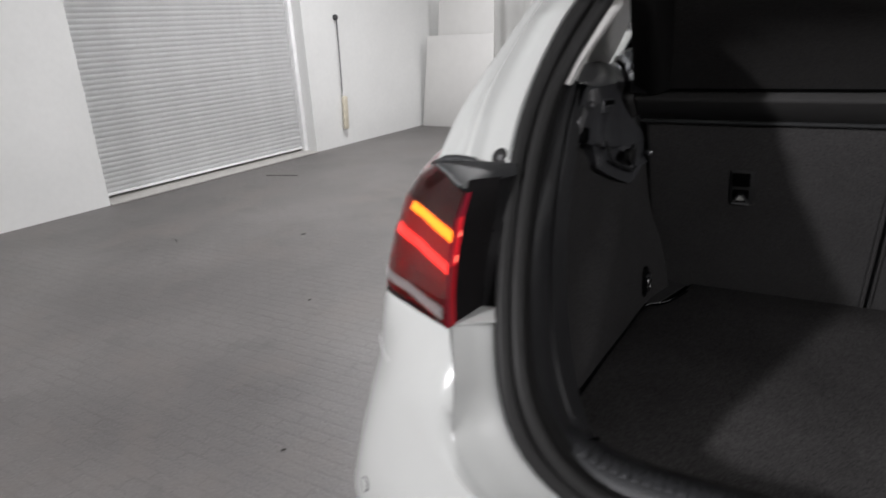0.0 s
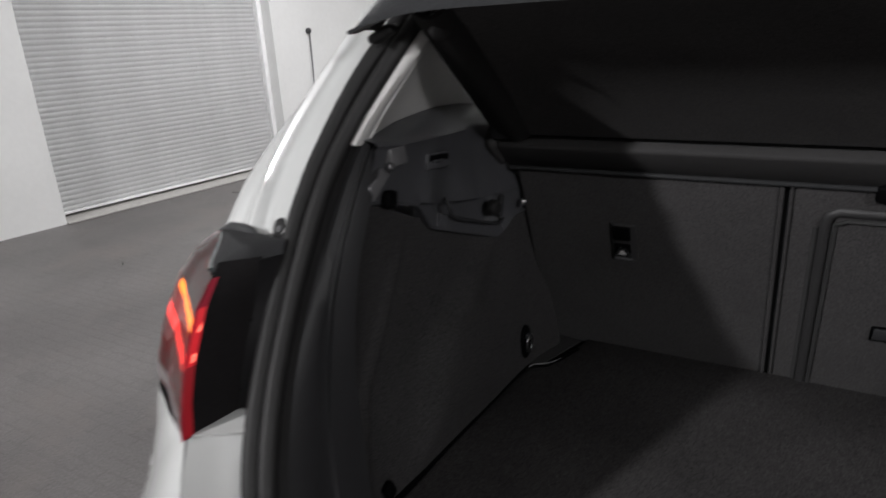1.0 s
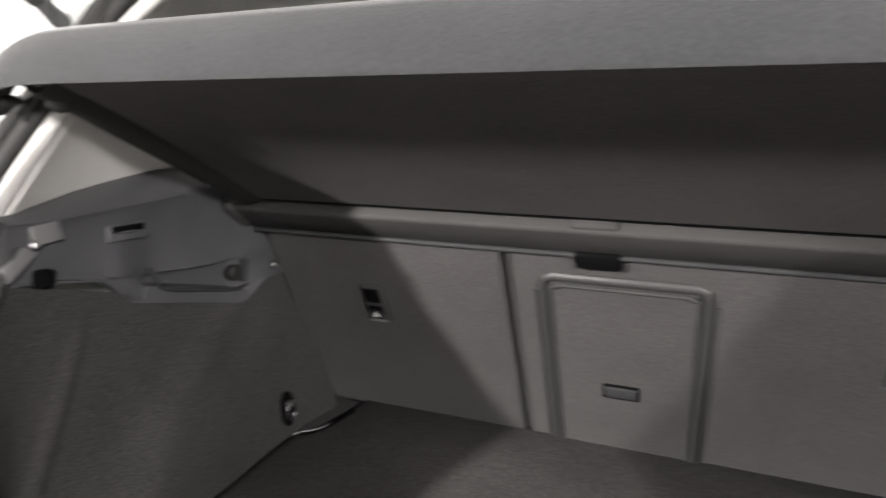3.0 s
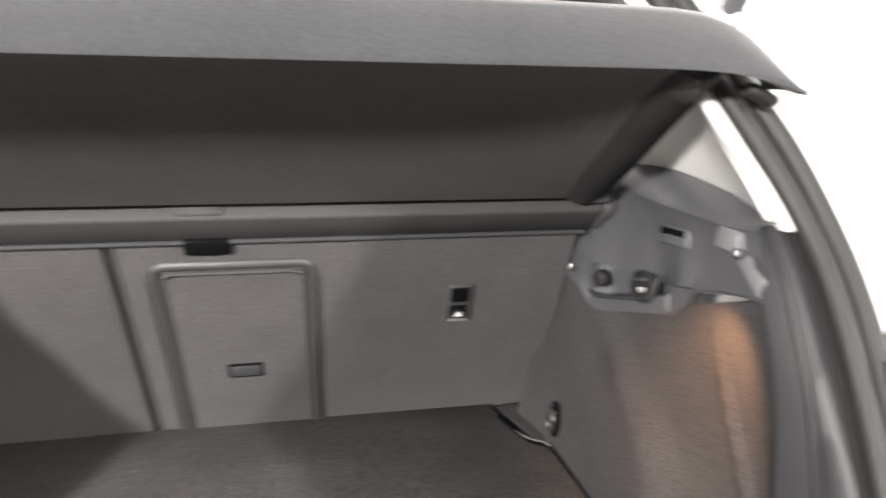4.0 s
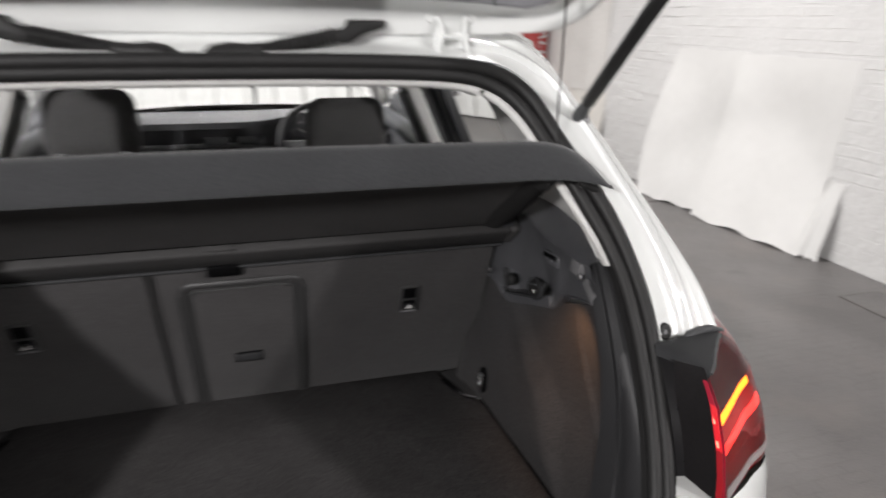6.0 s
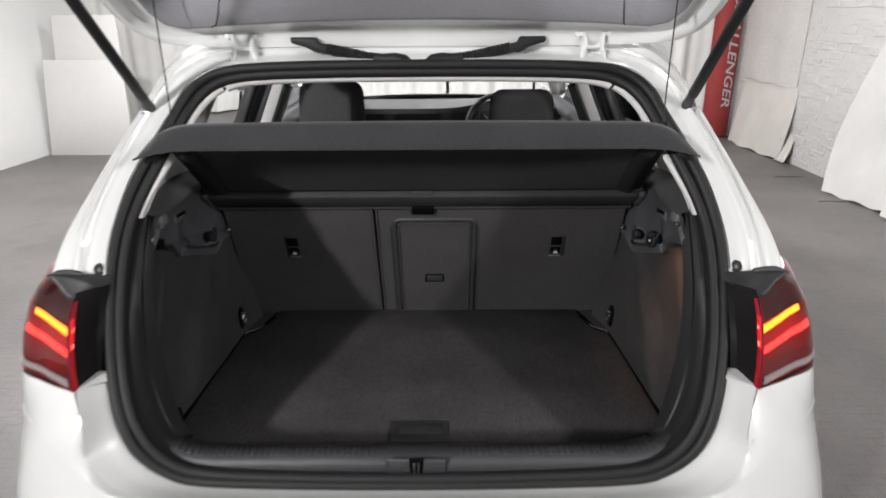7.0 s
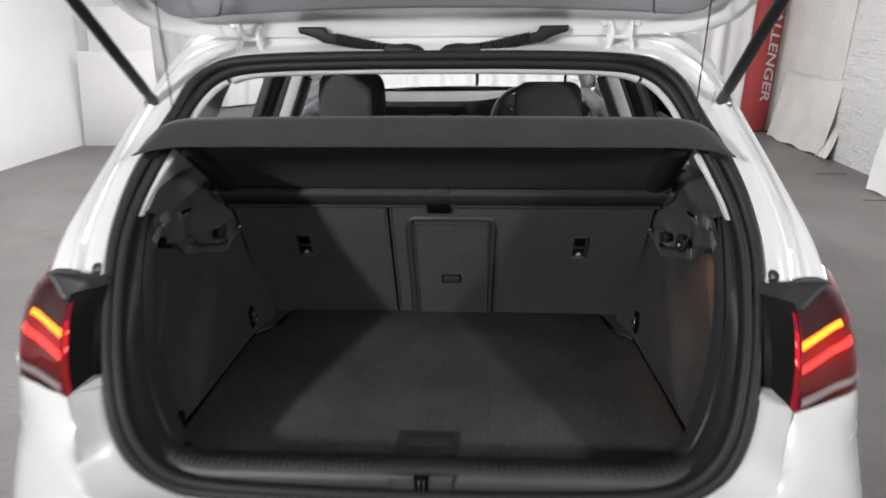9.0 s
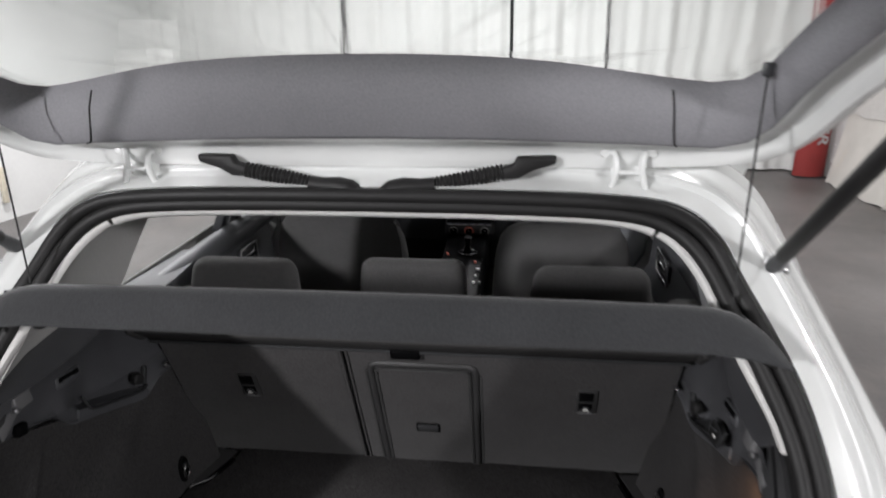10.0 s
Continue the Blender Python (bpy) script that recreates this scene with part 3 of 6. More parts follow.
# door seal: a flat strip with two raised lips
seal = part("opening_seal", loft([[p + Vector((0, 0.012, 0)) for p in full(ringB)], full(blend(ringB, ringA, 0.15, (0, -0.004, 0))), full(blend(ringB, ringA, 0.42, (0, 0.004, 0))), full(blend(ringB, ringA, 0.5, (0, 0.008, 0))), full(blend(ringB, ringA, 0.58, (0, 0.002, 0))), full(blend(ringB, ringA, 0.9, (0, 0.004, 0))), [p + Vector((0, 0.03, 0)) for p in full(ringA)]], closed=True), RUBBER, car, "black rubber seal round the load opening")
part("lip", tube(full(blend(ringB, ringA, 0.26)), 0.0115, 14, True), RUBBER, seal)
part("lip", tube(full(blend(ringB, ringA, 0.74, (0, 0.004, 0))), 0.0115, 14, True), RUBBER, seal)

# body panels beside and over the opening
TOP_C = [(0, .668, 1.420), (.2, .668, 1.419), (.40, .665, 1.413), (.505, .652, 1.398), (.572, .624, 1.362), (.618, .575, 1.295), (.655, .523, 1.227), (.695, .458, 1.143), (.722, .400, 1.060), (.732, .350, .968)]
TOP_D = [(0, .715, 1.452), (.2, .715, 1.450), (.42, .715, 1.440), (.545, .715, 1.418), (.622, .720, 1.372), (.665, .660, 1.300), (.702, .590, 1.225), (.745, .500, 1.130), (.785, .410, 1.035), (.806, .358, .958)]
TOP_E = [(0, .80, 1.462), (.2, .80, 1.460), (.42, .80, 1.448), (.55, .80, 1.425), (.628, .84, 1.378), (.672, .84, 1.300), (.718, .82, 1.215), (.770, .80, 1.115), (.832, .76, 1.010), (.858, .72, .945)]
kB = next(i for i, p in enumerate(ringB) if p.z < 0.975)
for s in (1, -1):
    top_b = flip(spline(ringB[:kB], 60), s)
    C, D, E = (flip(spline(r, 60), s) for r in (TOP_C, TOP_D, TOP_E))
    rows = [[p + Vector((0, 0.014, 0)) for p in top_b], blend(top_b, C, 0.12, (0, 0.004, 0)), blend(top_b, C, 0.5, (0, 0.006, 0)), blend(top_b, C, 0.80, (0, 0.005, 0)), blend(top_b, C, 0.92, (0, -0.001, 0.001)), blend(C, D, 0.04, (0, -0.010, 0.004)), blend(C, D, 0.14, (0, -0.011, 0.005)), blend(C, D, 0.30, (0, -0.004, 0.002)), blend(C, D, 0.46, (0, 0.001, 0.0)), blend(C, D, 0.60, (0, -0.002, 0.002)), blend(C, D, 0.74, (0, -0.007, 0.005)), blend(C, D, 0.9, (0, -0.007, 0.005)), D, blend(D, E, 0.25, (0.012 * s, 0, 0.006)), blend(D, E, 0.6, (0.012 * s, 0, 0.006)), E]
    part("rear_pillar", loft(rows), WHITE, car, "white rear pillar with a drip channel")
    # gutter and bumper edge below the lamp
    low_b = flip(spline([p for p in ringB if p.z < 0.818], 60), s)
    K = flip(spline([(.674, .158, .806), (.660, .132, .775), (.648, .112, .74), (.645, .100, .69), (.615, .082, .650), (.55, .066, .622), (.45, .058, .611), (.3, .056, .608), (.15, .055, .607), (0, .055, .607)], 60), s)
    rows = [[p + Vector((0, 0.014, 0)) for p in low_b], blend(low_b, K, 0.15, (0, 0.007, -0.002)), blend(low_b, K, 0.38, (0, 0.006, -0.004)), blend(low_b, K, 0.65, (0, 0.004, -0.002)), blend(low_b, K, 0.9, (0, 0.002, 0)), K]
    part("gutter", loft(rows), WHITE, car, "white channel between the seal and the bumper")
    # bumper skin
    K2 = flip(spline([(.676, .155, .803), (.661, .132, .775), (.649, .112, .74), (.645, .100, .69), (.615, .082, .650), (.55, .066, .622), (.45, .058, .611), (.3, .056, .608), (.15, .055, .607), (0, .055, .607)], 50), s)
    lampline = flip(spline([(.885, .62, .785), (.878, .45, .79), (.845, .264, .795), (.76, .196, .80), (.676, .155, .80)], 30), s)
    top = lampline[:-1] + K2
    N = len(top)
    mid1 = flip(spline([(.897, .62, .68), (.900, .45, .67), (.878, .275, .665), (.815, .172, .67), (.75, .122, .672), (.668, .083, .655), (.58, .055, .63), (.45, .030, .598), (.3, .020, .592), (.15, .016, .59), (0, .015, .59)], N), s)
    mid2 = flip(spline([(.909, .62, .55), (.917, .43, .53), (.904, .26, .52), (.856, .145, .52), (.765, .085, .52), (.67, .052, .52), (.57, .042, .52), (.45, .018, .52), (.3, .006, .52), (.15, 0, .52), (0, 0, .52)], N), s)
    mid3 = flip(spline([(.909, .62, .40), (.913, .43, .38), (.898, .265, .37), (.846, .15, .37), (.75, .095, .37), (.65, .07, .37), (.56, .05, .37), (.45, .03, .37), (.3, .018, .37), (.15, .012, .37), (0, .012, .37)], N), s)
    low = flip(spline([(.88, .62, .24), (.86, .45, .24), (.83, .29, .24), (.77, .2, .24), (.70, .15, .24), (.62, .12, .24), (.54, .10, .24), (.45, .09, .24), (.3, .08, .24), (.15, .08, .24), (0, .08, .24)], N), s)
    SENSOR = min(range(N), key=lambda i: abs(abs(mid2[i].x) - 0.806) + (9 if mid2[i].y > 0.2 else 0))
    rows = [top, blend(top, mid1, 0.1, (0, -0.006, 0)), blend(top, mid1, 0.4, (0, -0.010, 0)), blend(top, mid1, 0.75, (0, -0.004, 0)), mid1, blend(mid1, mid2, 0.5, (0, -0.004, 0)), mid2, blend(mid2, mid3, 0.5, (0, -0.004, 0)), mid3, low]
    part("rear_bumper", loft(rows), WHITE, car, "glossy white rear bumper")
    # shallow panel joint under the lamp
    i1 = next(i for i in range(29, N) if top[i].z < 0.70)
    jp = [top[i].lerp(mid1[i], 0.66) + Vector((0, -0.0063, 0)) for i in range(4, 27)]
    jp += spline([jp[-1]] + [top[i].lerp(mid1[i], k) + Vector((0, -0.0105 * min(1, k / 0.4), 0)) for i, k in ((i1 - 3, .22), (i1, .04))], 12)[1:]
    part("panel_joint", tube(jp, 0.0011, 5), JOINT, car)
    # parking sensor
    eye_c = mid1[SENSOR].lerp(mid2[SENSOR], 0.86)
    nrm = Vector((0.66 * s, -1, 0.22)).normalized()
    sensor = part("parking_sensor", disc(eye_c + nrm * 0.0, 0.0095, 0.006, nrm, 20, 0.0015), WHITE, car, "flush white round sensor in a thin grey ring")
    part("sensor_ring", tube([eye_c + nrm * 0.0015 + (nrm.orthogonal().normalized() * math.cos(a) + nrm.cross(nrm.orthogonal().normalized()) * math.sin(a)) * 0.0105 for a in [k * math.pi / 10 for k in range(20)]], 0.0010, 6, True), GREYPLASTIC, sensor)
    # body behind the lamp
    part("lamp_recess", loft([[Vector((x * s, y + 0.035, z)) for x, y, z in r] for r in ([(.655, .30, .985), (.74, .335, .975), (.81, .37, .96), (.835, .60, .955)], [(.64, .235, .86), (.70, .26, .86), (.785, .30, .86), (.850, .60, .88)], [(.63, .215, .79), (.67, .20, .79), (.79, .26, .79), (.862, .60, .79)])]), WHITE, car)

    # ---- tail lamp ----
    # inner housing: a wall running back from the lens, then a narrow strip up to the seal
    HOUSE = [(.962, (.688, .238), (.661, .278), (.650, .325)), (.93, (.687, .208), (.661, .268), (.646, .302)), (.88, (.684, .180), (.663, .246), (.637, .265)), (.842, (.680, .164), (.664, .232), (.631, .243)), (.804, (.676, .155), (.664, .222), (.627, .228))]

    def house_pt(q, z, off=(0, 0)):
        """A point of the housing: q from the lens (0) to the seam (1) and on to the seal (2), at height z."""
        i = next(i for i in range(4) if z >= HOUSE[i + 1][0] or i == 3)
        k = (HOUSE[i][0] - z) / (HOUSE[i][0] - HOUSE[i + 1][0])
        p = [Vector(c).lerp(Vector(d), k) for c, d in zip(HOUSE[i][1:], HOUSE[i + 1][1:])]
        v = p[0].lerp(p[1], q) if q <= 1 else p[1].lerp(p[2], q - 1)
        return Vector(((v.x + off[0]) * s, v.y + off[1], z))

    levels_h = [.973, .962, .951, .94, .93, .918, .905, .892, .88, .867, .855, .842, .829, .816, .804]
    lamp = part("tail_lamp", loft([[house_pt(q, z) for q in (0, .25, .5, .75, 1)] for z in levels_h], 0.004), HOUSING, car, "tail lamp with lit amber and red bars and a dark inner housing")
    part("inner_strip", loft([[house_pt(q, z, (0, -.001)) for q in (1.0, 1.5, 2.0)] for z in levels_h], 0.003), HOUSEGREY, lamp)
    part("pocket_floor", loft([[K[0] + Vector((0, 0, -.001)), low_b[0] + Vector((-.014 * s, -.004, -.004))], [house_pt(1, .8065, (.002, .002)), house_pt(2, .8085, (-.014, .004))]], 0.002), WHITE, car)
    for z1, z0, m in ((.960, .934, DARKLENS), (.934, .878, REDGLOW), (.878, .806, REDEDGE)):
        zs = [z1] + [z for z in levels_h if z0 < z < z1] + [z0]
        part("lens_edge", loft([[house_pt(q, z, (-.0032, -.0015)) for q in (-.02, .06, .125)] for z in zs], 0.0015), m, lamp, "red lens edge" if m == DARKLENS else "lit red lens edge")
    for z in (.915, .886):
        part("light_spot", loft([[house_pt(q, zz, (-.0042, -.0015)) for q in (.045, .10)] for zz in (z + .004, z - .004)], 0.0006), ORANGEGLOW, lamp)
    # lens: outer red shell from the inner edge round to the flank
    levels = [(.966, (.702, .268), (.752, .306), (.792, .345), (.822, .42)), (.955, (.690, .232), (.757, .278), (.806, .315), (.838, .42)), (.93, (.688, .206), (.762, .254), (.820, .298), (.855, .44)), (.88, (.685, .178), (.762, .227), (.830, .274), (.866, .45)), (.835, (.680, .160), (.762, .209), (.836, .262), (.872, .45)), (.802, (.677, .152), (.762, .205), (.845, .264), (.876, .45))]
    lens_rows = []
    for z, *pl in levels:
        zz = [z, z - 0.001, z + 0.002, z + 0.012]
        lens_rows.append(flip(spline([(p[0], p[1], q) for p, q in zip(pl, zz)], 28), s))

    def lens_pt(u, z, out=0.0):
        """A point of the lens: u from its inner edge (0) to the flank (1), at height z."""
        zs = [lv[0] for lv in levels]
        for i in range(len(zs) - 1):
            if zs[i] >= z >= zs[i + 1] or i == len(zs) - 2:
                k = (zs[i] - z) / (zs[i] - zs[i + 1])
                break
        f = u * 27
        j = min(int(f), 26)
        p = lens_rows[i][j].lerp(lens_rows[i][j + 1], f - j).lerp(lens_rows[i + 1][j].lerp(lens_rows[i + 1][j + 1], f - j), k)
        return p + Vector((0.25 * s, -1, 0)).normalized() * out

    def band(name, u0, u1, zt0, zt1, h0, h1, material, out, parent, label=""):
        n = 14
        rows = [[lens_pt(u0 + (u1 - u0) * i / n, zt0 + (zt1 - zt0) * i / n - q * (h0 + (h1 - h0) * i / n), out) for i in range(n + 1)] for q in (0, 0.5, 1)]
        return part(name, loft(rows, 0.002), material, parent, label)

    lens = part("lens", loft(lens_rows), REDLENS, lamp, "dark red glossy lens")
    back = [[p + Vector((-0.004 * s, 0.034, 0)) for p in r] for r in lens_rows]
    part("reflector", loft(back + [[p.copy() for p in lens_rows[-1]]]), DARKLENS, lens)
    part("lens_wall", loft([[r[0] for r in lens_rows], [r[0] for r in back]], 0.001), DARKLENS, lens)
    part("lens_top", loft([[p + Vector((0, 0, 0.0005)) for p in lens_rows[0]], [p + Vector((0, 0, 0.002)) for p in back[0]]], 0.002), UPPERLENS, lens, "black glossy top of the lens")
    band("upper_lens", 0.0, 0.62, .963, .963, .046, .026, UPPERLENS, -0.006, lens)
    band("light_bar", 0.035, 0.41, .909, .924, .0125, .0105, AMBERGLOW, -0.016, lens, "lit amber bar")
    band("light_bar", 0.035, 0.45, .872, .892, .0125, .0125, ORANGEGLOW, -0.016, lens, "lit orange-red bar")
    for q in range(16):
        k = q / 15
        band("light_dot", 0.02 + 0.50 * k, 0.034 + 0.50 * k, .846 + .012 * k, .846 + .012 * k, .004, .004, REDSOFT, -0.012, lens)
    for q in range(6):
        band("light_dot", 0.520, 0.530, .898 - .007 * q, .898 - .007 * q, .0045, .0045, REDSOFT, -0.012, lens)
    band("reflector_strip", 0.03, 0.50, .825, .833, .016, .014, CLEARLENS, 0.0015, lens, "pale clear strip")
    for q in range(3):
        band("strip_rib", 0.04, 0.49, .821 - .0042 * q, .8295 - .004 * q, .0016, .0014, STRIPRIB, 0.003, lens)
    band("lower_edge", 0.0, 0.75, .808, .816, .006, .006, DARKLENS, -0.003, lens)
    # grey bracket over the lamp
    front = [Vector(p) for p in ((.642, .302, .972), (.651, .290, .971), (.661, .275, .970), (.671, .260, .968), (.681, .246, .966))] + spline([(.689, .236, .965), (.715, .260, .966), (.739, .288, .967), (.766, .318, .967), (.793, .345, .967)], 16)
    rear = spline([(.650, .318, .984), (.680, .323, .983), (.715, .335, .980), (.755, .350, .976), (.800, .360, .966)], 21)
    cover = [flip([b.lerp(a, k) + Vector((0, 0, 0.0035 * math.sin(math.pi * k) ** 0.7)) for a, b in zip(front, rear)], s) for k in [i / 8 for i in range(9)]]
    part("bracket_rim", tube(flip(front[6:], s), 0.0025, 8), PLASTIC, lamp)
    part("bracket", loft(cover, 0.004), BRACKET, lamp, "grey plastic bracket over the lamp")
    part("bracket_lip", tube(flip(spline([(.705, .328, .974), (.72, .335, .977), (.755, .348, .977), (.785, .354, .973), (.808, .360, .964)], 16), s), [0.005] * 3 + [0.0075] * 9 + [0.005] * 4, 8), PLASTIC, lamp)
    for k in range(4):
        mark = house_pt(.26 + .01 * k, .868 - .007 * k, (-.0008, 0))
        part("moulded_mark", rbox(mark, (0.0012, 0.020 - 0.003 * (k % 2), 0.0016), 0, turn(0, 0, 16 * s)), BRACKET, lamp, smooth=False)
    part("seam", tube([house_pt(1, z, (-.0015, -.0022)) for z in levels_h], 0.0012, 6), GREYPLASTIC, lamp)
    for z in (.905, .83):
        part("housing_tab", rbox(house_pt(1, z, (-.002, -.002)), (0.006, 0.003, 0.004), 0.0008), LAMPBLACK, lamp)
    # bump stop
    stop = part("bump_stop", disc((.687 * s, .352, .982), 0.0145, 0.014, (0.25 * s, -0.9, 0.35), 20, 0.004), RUBBER, car, "round black rubber stop")
    part("stop_centre", disc((.687 * s - 0.002 * s, .3445, .985), 0.004, 0.004, (0.25 * s, -0.9, 0.35), 12), GREYPLASTIC, stop)

# lower flanks with wheel arches
AX_R, AX_F, WR = 0.80, 3.42, 0.318
for s in (1, -1):
    bm = bmesh.new()
    ys = [0.62 + 3.30 * i / 66 for i in range(67)]
    prof = [(.24, -.035), (.30, -.012), (.42, .0), (.55, .008), (.68, .0), (.785, -.012), (.86, -.014), (.93, -.03), (.985, -.062)]
    grid_v = []
    for y in ys:
        w = .895 - 0.03 * max(0, (0.9 - y)) - 0.12 * max(0, (y - 3.2) / 0.9) ** 2
        grid_v.append([bm.verts.new(((w + dx) * s, y, z)) for z, dx in prof])
    for i in range(len(ys) - 1):
        for j in range(len(prof) - 1):
            cy, cz = (ys[i] + ys[i + 1]) / 2, (prof[j][0] + prof[j + 1][0]) / 2
            if min(math.hypot(cy - AX_R, cz - WR), math.hypot(cy - AX_F, cz - WR)) > 0.365:
                bm.faces.new((grid_v[i][j], grid_v[i + 1][j], grid_v[i + 1][j + 1], grid_v[i][j + 1]))
    bmesh.ops.delete(bm, geom=[v for v in bm.verts if not v.link_faces], context="VERTS")
    bmesh.ops.solidify(bm, geom=list(bm.faces), thickness=0.004)
    part("side_panel", bm, WHITE, car, "white lower side panel")
    for ay in (AX_R, AX_F):
        arch = [Vector(((0.892 - (0.06 if ay > 2 else 0)) * s, ay + 0.372 * math.cos(t), WR + 0.372 * math.sin(t))) for t in [math.pi * (-0.05 + 1.1 * k / 30) for k in range(31)]]
        part("wheel_arch", tube(arch, 0.018, 8, flat=0.6), WHITE, car)
        liner = [[p + Vector((-dx * s, 0, 0)) for p in arch] for dx in (0.0, 0.25)]
        part("arch_liner", loft(liner, 0.004), DARKGAP, car)
        wheel = new("wheel")
        wheel.parent, wheel.location = car, ((0.78) * s, ay, WR)
        prof_t = [(-.10, .215), (-.102, .26), (-.095, .295), (-.075, .314), (0, .318), (.075, .314), (.095, .295), (.102, .26), (.10, .215)]
        rows = [[Vector((x, r * math.cos(2 * math.pi * k / 40), r * math.sin(2 * math.pi * k / 40))) for k in range(40)] for x, r in prof_t]
        part("tyre", loft(rows, closed=True), TYRE, wheel)
        rim = disc((0.06 * s, 0, 0), 0.05, 0.04, (1, 0, 0), 20, 0.005)
        for k in range(10):
            t = 2 * math.pi * k / 10
            rbox((0.065 * s, 0.125 * math.cos(t), 0.125 * math.sin(t)), (0.025, 0.19, 0.035), 0.006, turn(math.degrees(t), 0, 0), bm=rim)
        part("rim", rim, ALLOY, wheel)
        rows = [[Vector((x * s, r * math.cos(2 * math.pi * k / 40), r * math.sin(2 * math.pi * k / 40))) for k in range(40)] for x, r in ((.095, .222), (.085, .205), (-.09, .205), (-.1, .215))]
        part("rim_barrel", loft(rows, closed=True), ALLOY, wheel)

# roof, bonnet and front
def roof_z(x, y):
    return 1.462 + 0.02 * math.sin(math.pi * min(max((y - 0.8) / 2.0, 0), 1)) - 0.085 * abs(x / 0.63) ** 3.2 - 0.06 * max(0, (y - 2.2) / 0.5) ** 2


rows = [[Vector((x, y, roof_z(x, y))) for x in [0.63 * (-1 + k / 14) for k in range(29)]] for y in [0.80 + 1.90 * i / 24 for i in range(25)]]
part("roof", loft(rows, 0.004), WHITE, car, "white roof panel")
rows = []
for i in range(15):
    k = i / 14
    y = 3.25 + 0.95 * k
    w = 0.74 - 0.10 * k * k
    z0 = 1.0 - 0.10 * k - 0.14 * k ** 3
    rows.append([Vector((w * (-1 + j / 10), y - 0.06 * (1 - abs(-1 + j / 10)) * -1 * k, z0 - 0.05 * abs(-1 + j / 10) ** 3)) for j in range(21)])
part("bonnet", loft(rows, 0.004), WHITE, car, "white bonnet")
rows = []
for z, yb, w in ((.80, 4.17, .70), (.66, 4.24, .80), (.5, 4.28, .84), (.34, 4.26, .83), (.22, 4.20, .78)):
    rows.append([Vector((w * math.sin(t), yb - 0.36 * (1 - math.cos(t)), z)) for t in [math.pi / 2 * (-1 + k / 12) for k in range(25)]])
part("front_bumper", loft(rows, 0.004), WHITE, car, "white front bumper")
for s in (1, -1):
    part("front_wing", loft([[Vector((x * s, y, z)) for x, y, z in r] for r in ([(.74, 3.25, .975), (.72, 3.6, .93), (.66, 4.0, .85), (.62, 4.17, .79)], [(.86, 3.25, .93), (.83, 3.6, .90), (.80, 3.95, .80), (.70, 4.17, .74)])], 0.004), WHITE, car)
    part("headlamp", rbox((0.62 * s, 4.10, 0.70), (0.26, 0.16, 0.11), 0.03, turn(0, 0, -28 * s)), PALE, car, "clear headlamp")
part("underbody", rbox((0, 2.2, 0.26), (1.5, 3.6, 0.05), 0.01), DARKGAP, car)

# ---- load bay ----
FLOOR_Z = 0.545
half = [(.0, .282), (.35, .282), (.50, .288), (.575, .315), (.600, .376), (.592, .60), (.580, .82), (.574, .872), (.545, .887), (.522, .93), (.505, 1.04), (.0, 1.045)]


def flat_plate(outline, z, depth, bevel=0.004):
    pts = [Vector((x, y, z)) for x, y in outline] + [Vector((-x, y, z)) for x, y in outline[::-1] if x > 1e-6]
    return prism(pts, (0, 0, -depth), bevel)


boot_floor = part("boot_floor", flat_plate(half, FLOOR_Z, 0.02), CARPET, car, "flat charcoal carpeted boot floor")
part("handle_plate", rbox((-0.005, 0.358, FLOOR_Z + 0.0005), (0.142, 0.104, 0.006), 0.002), PLASTIC, boot_floor)
part("pull_handle", rbox((-0.002, 0.374, FLOOR_Z + 0.004), (0.108, 0.036, 0.006), 0.0025), BRACKET, boot_floor, "grey pull handle")
part("boot_pan", rbox((0, 0.65, 0.48), (1.28, 0.80, 0.05), 0.005), DARKGAP, car)

# sill trim with its ribbed top and latch
sill_prof = [(.150, .590), (.146, .606), (.148, .628), (.158, .640), (.175, .643), (.196, .638), (.258, .596), (.270, .585), (.276, .575), (.278, .520)]
rows = []
for k in range(41):
    x = -0.545 + 1.09 * k / 40
    e = max(0, abs(x) - 0.42) / 0.125
    rows.append([Vector((x, y + 0.006 * e * e, z + 0.035 * e * e)) for y, z in sill_prof])
sill = part("sill_trim", loft(rows), PLASTIC, car, "black plastic load sill with a ribbed top edge")
bm = bmesh.new()
for k in range(77):
    x = -0.50 + 1.0 * k / 76
    if abs(x) > 0.085:
        e = max(0, abs(x) - 0.42) / 0.125
        rbox((x, 0.177 + 0.006 * e * e, 0.6415 + 0.035 * e * e), (0.0105, 0.030, 0.0028), 0.0012, turn(-3, 0, 0), seg=1, bm=bm)
tagged(part("ribs", bm, PLASTIC, sill), kind="stuff")
part("latch_cover", rbox((-0.001, 0.1445, 0.622), (0.122, 0.008, 0.050), 0.004, turn(4, 0, 0)), PLASTIC, sill)
part("latch_slot", rbox((-0.001, 0.1405, 0.631), (0.026, 0.006, 0.040), 0.004, turn(4, 0, 0), taper=(1.2, 1)), LAMPBLACK, sill)
part("striker", tube([(-0.005, 0.138, 0.616), (-0.006, 0.134, 0.640), (0.004, 0.134, 0.640), (0.003, 0.138, 0.616)], 0.0022, 8), STEEL, sill, "steel striker loop")
for s in (1, -1):
    part("sill_joint", tube(flip([(.515, .146, .616), (.517, .150, .645), (.512, .19, .655), (.505, .255, .62)], s), 0.0026, 5), LAMPBLACK, sill)

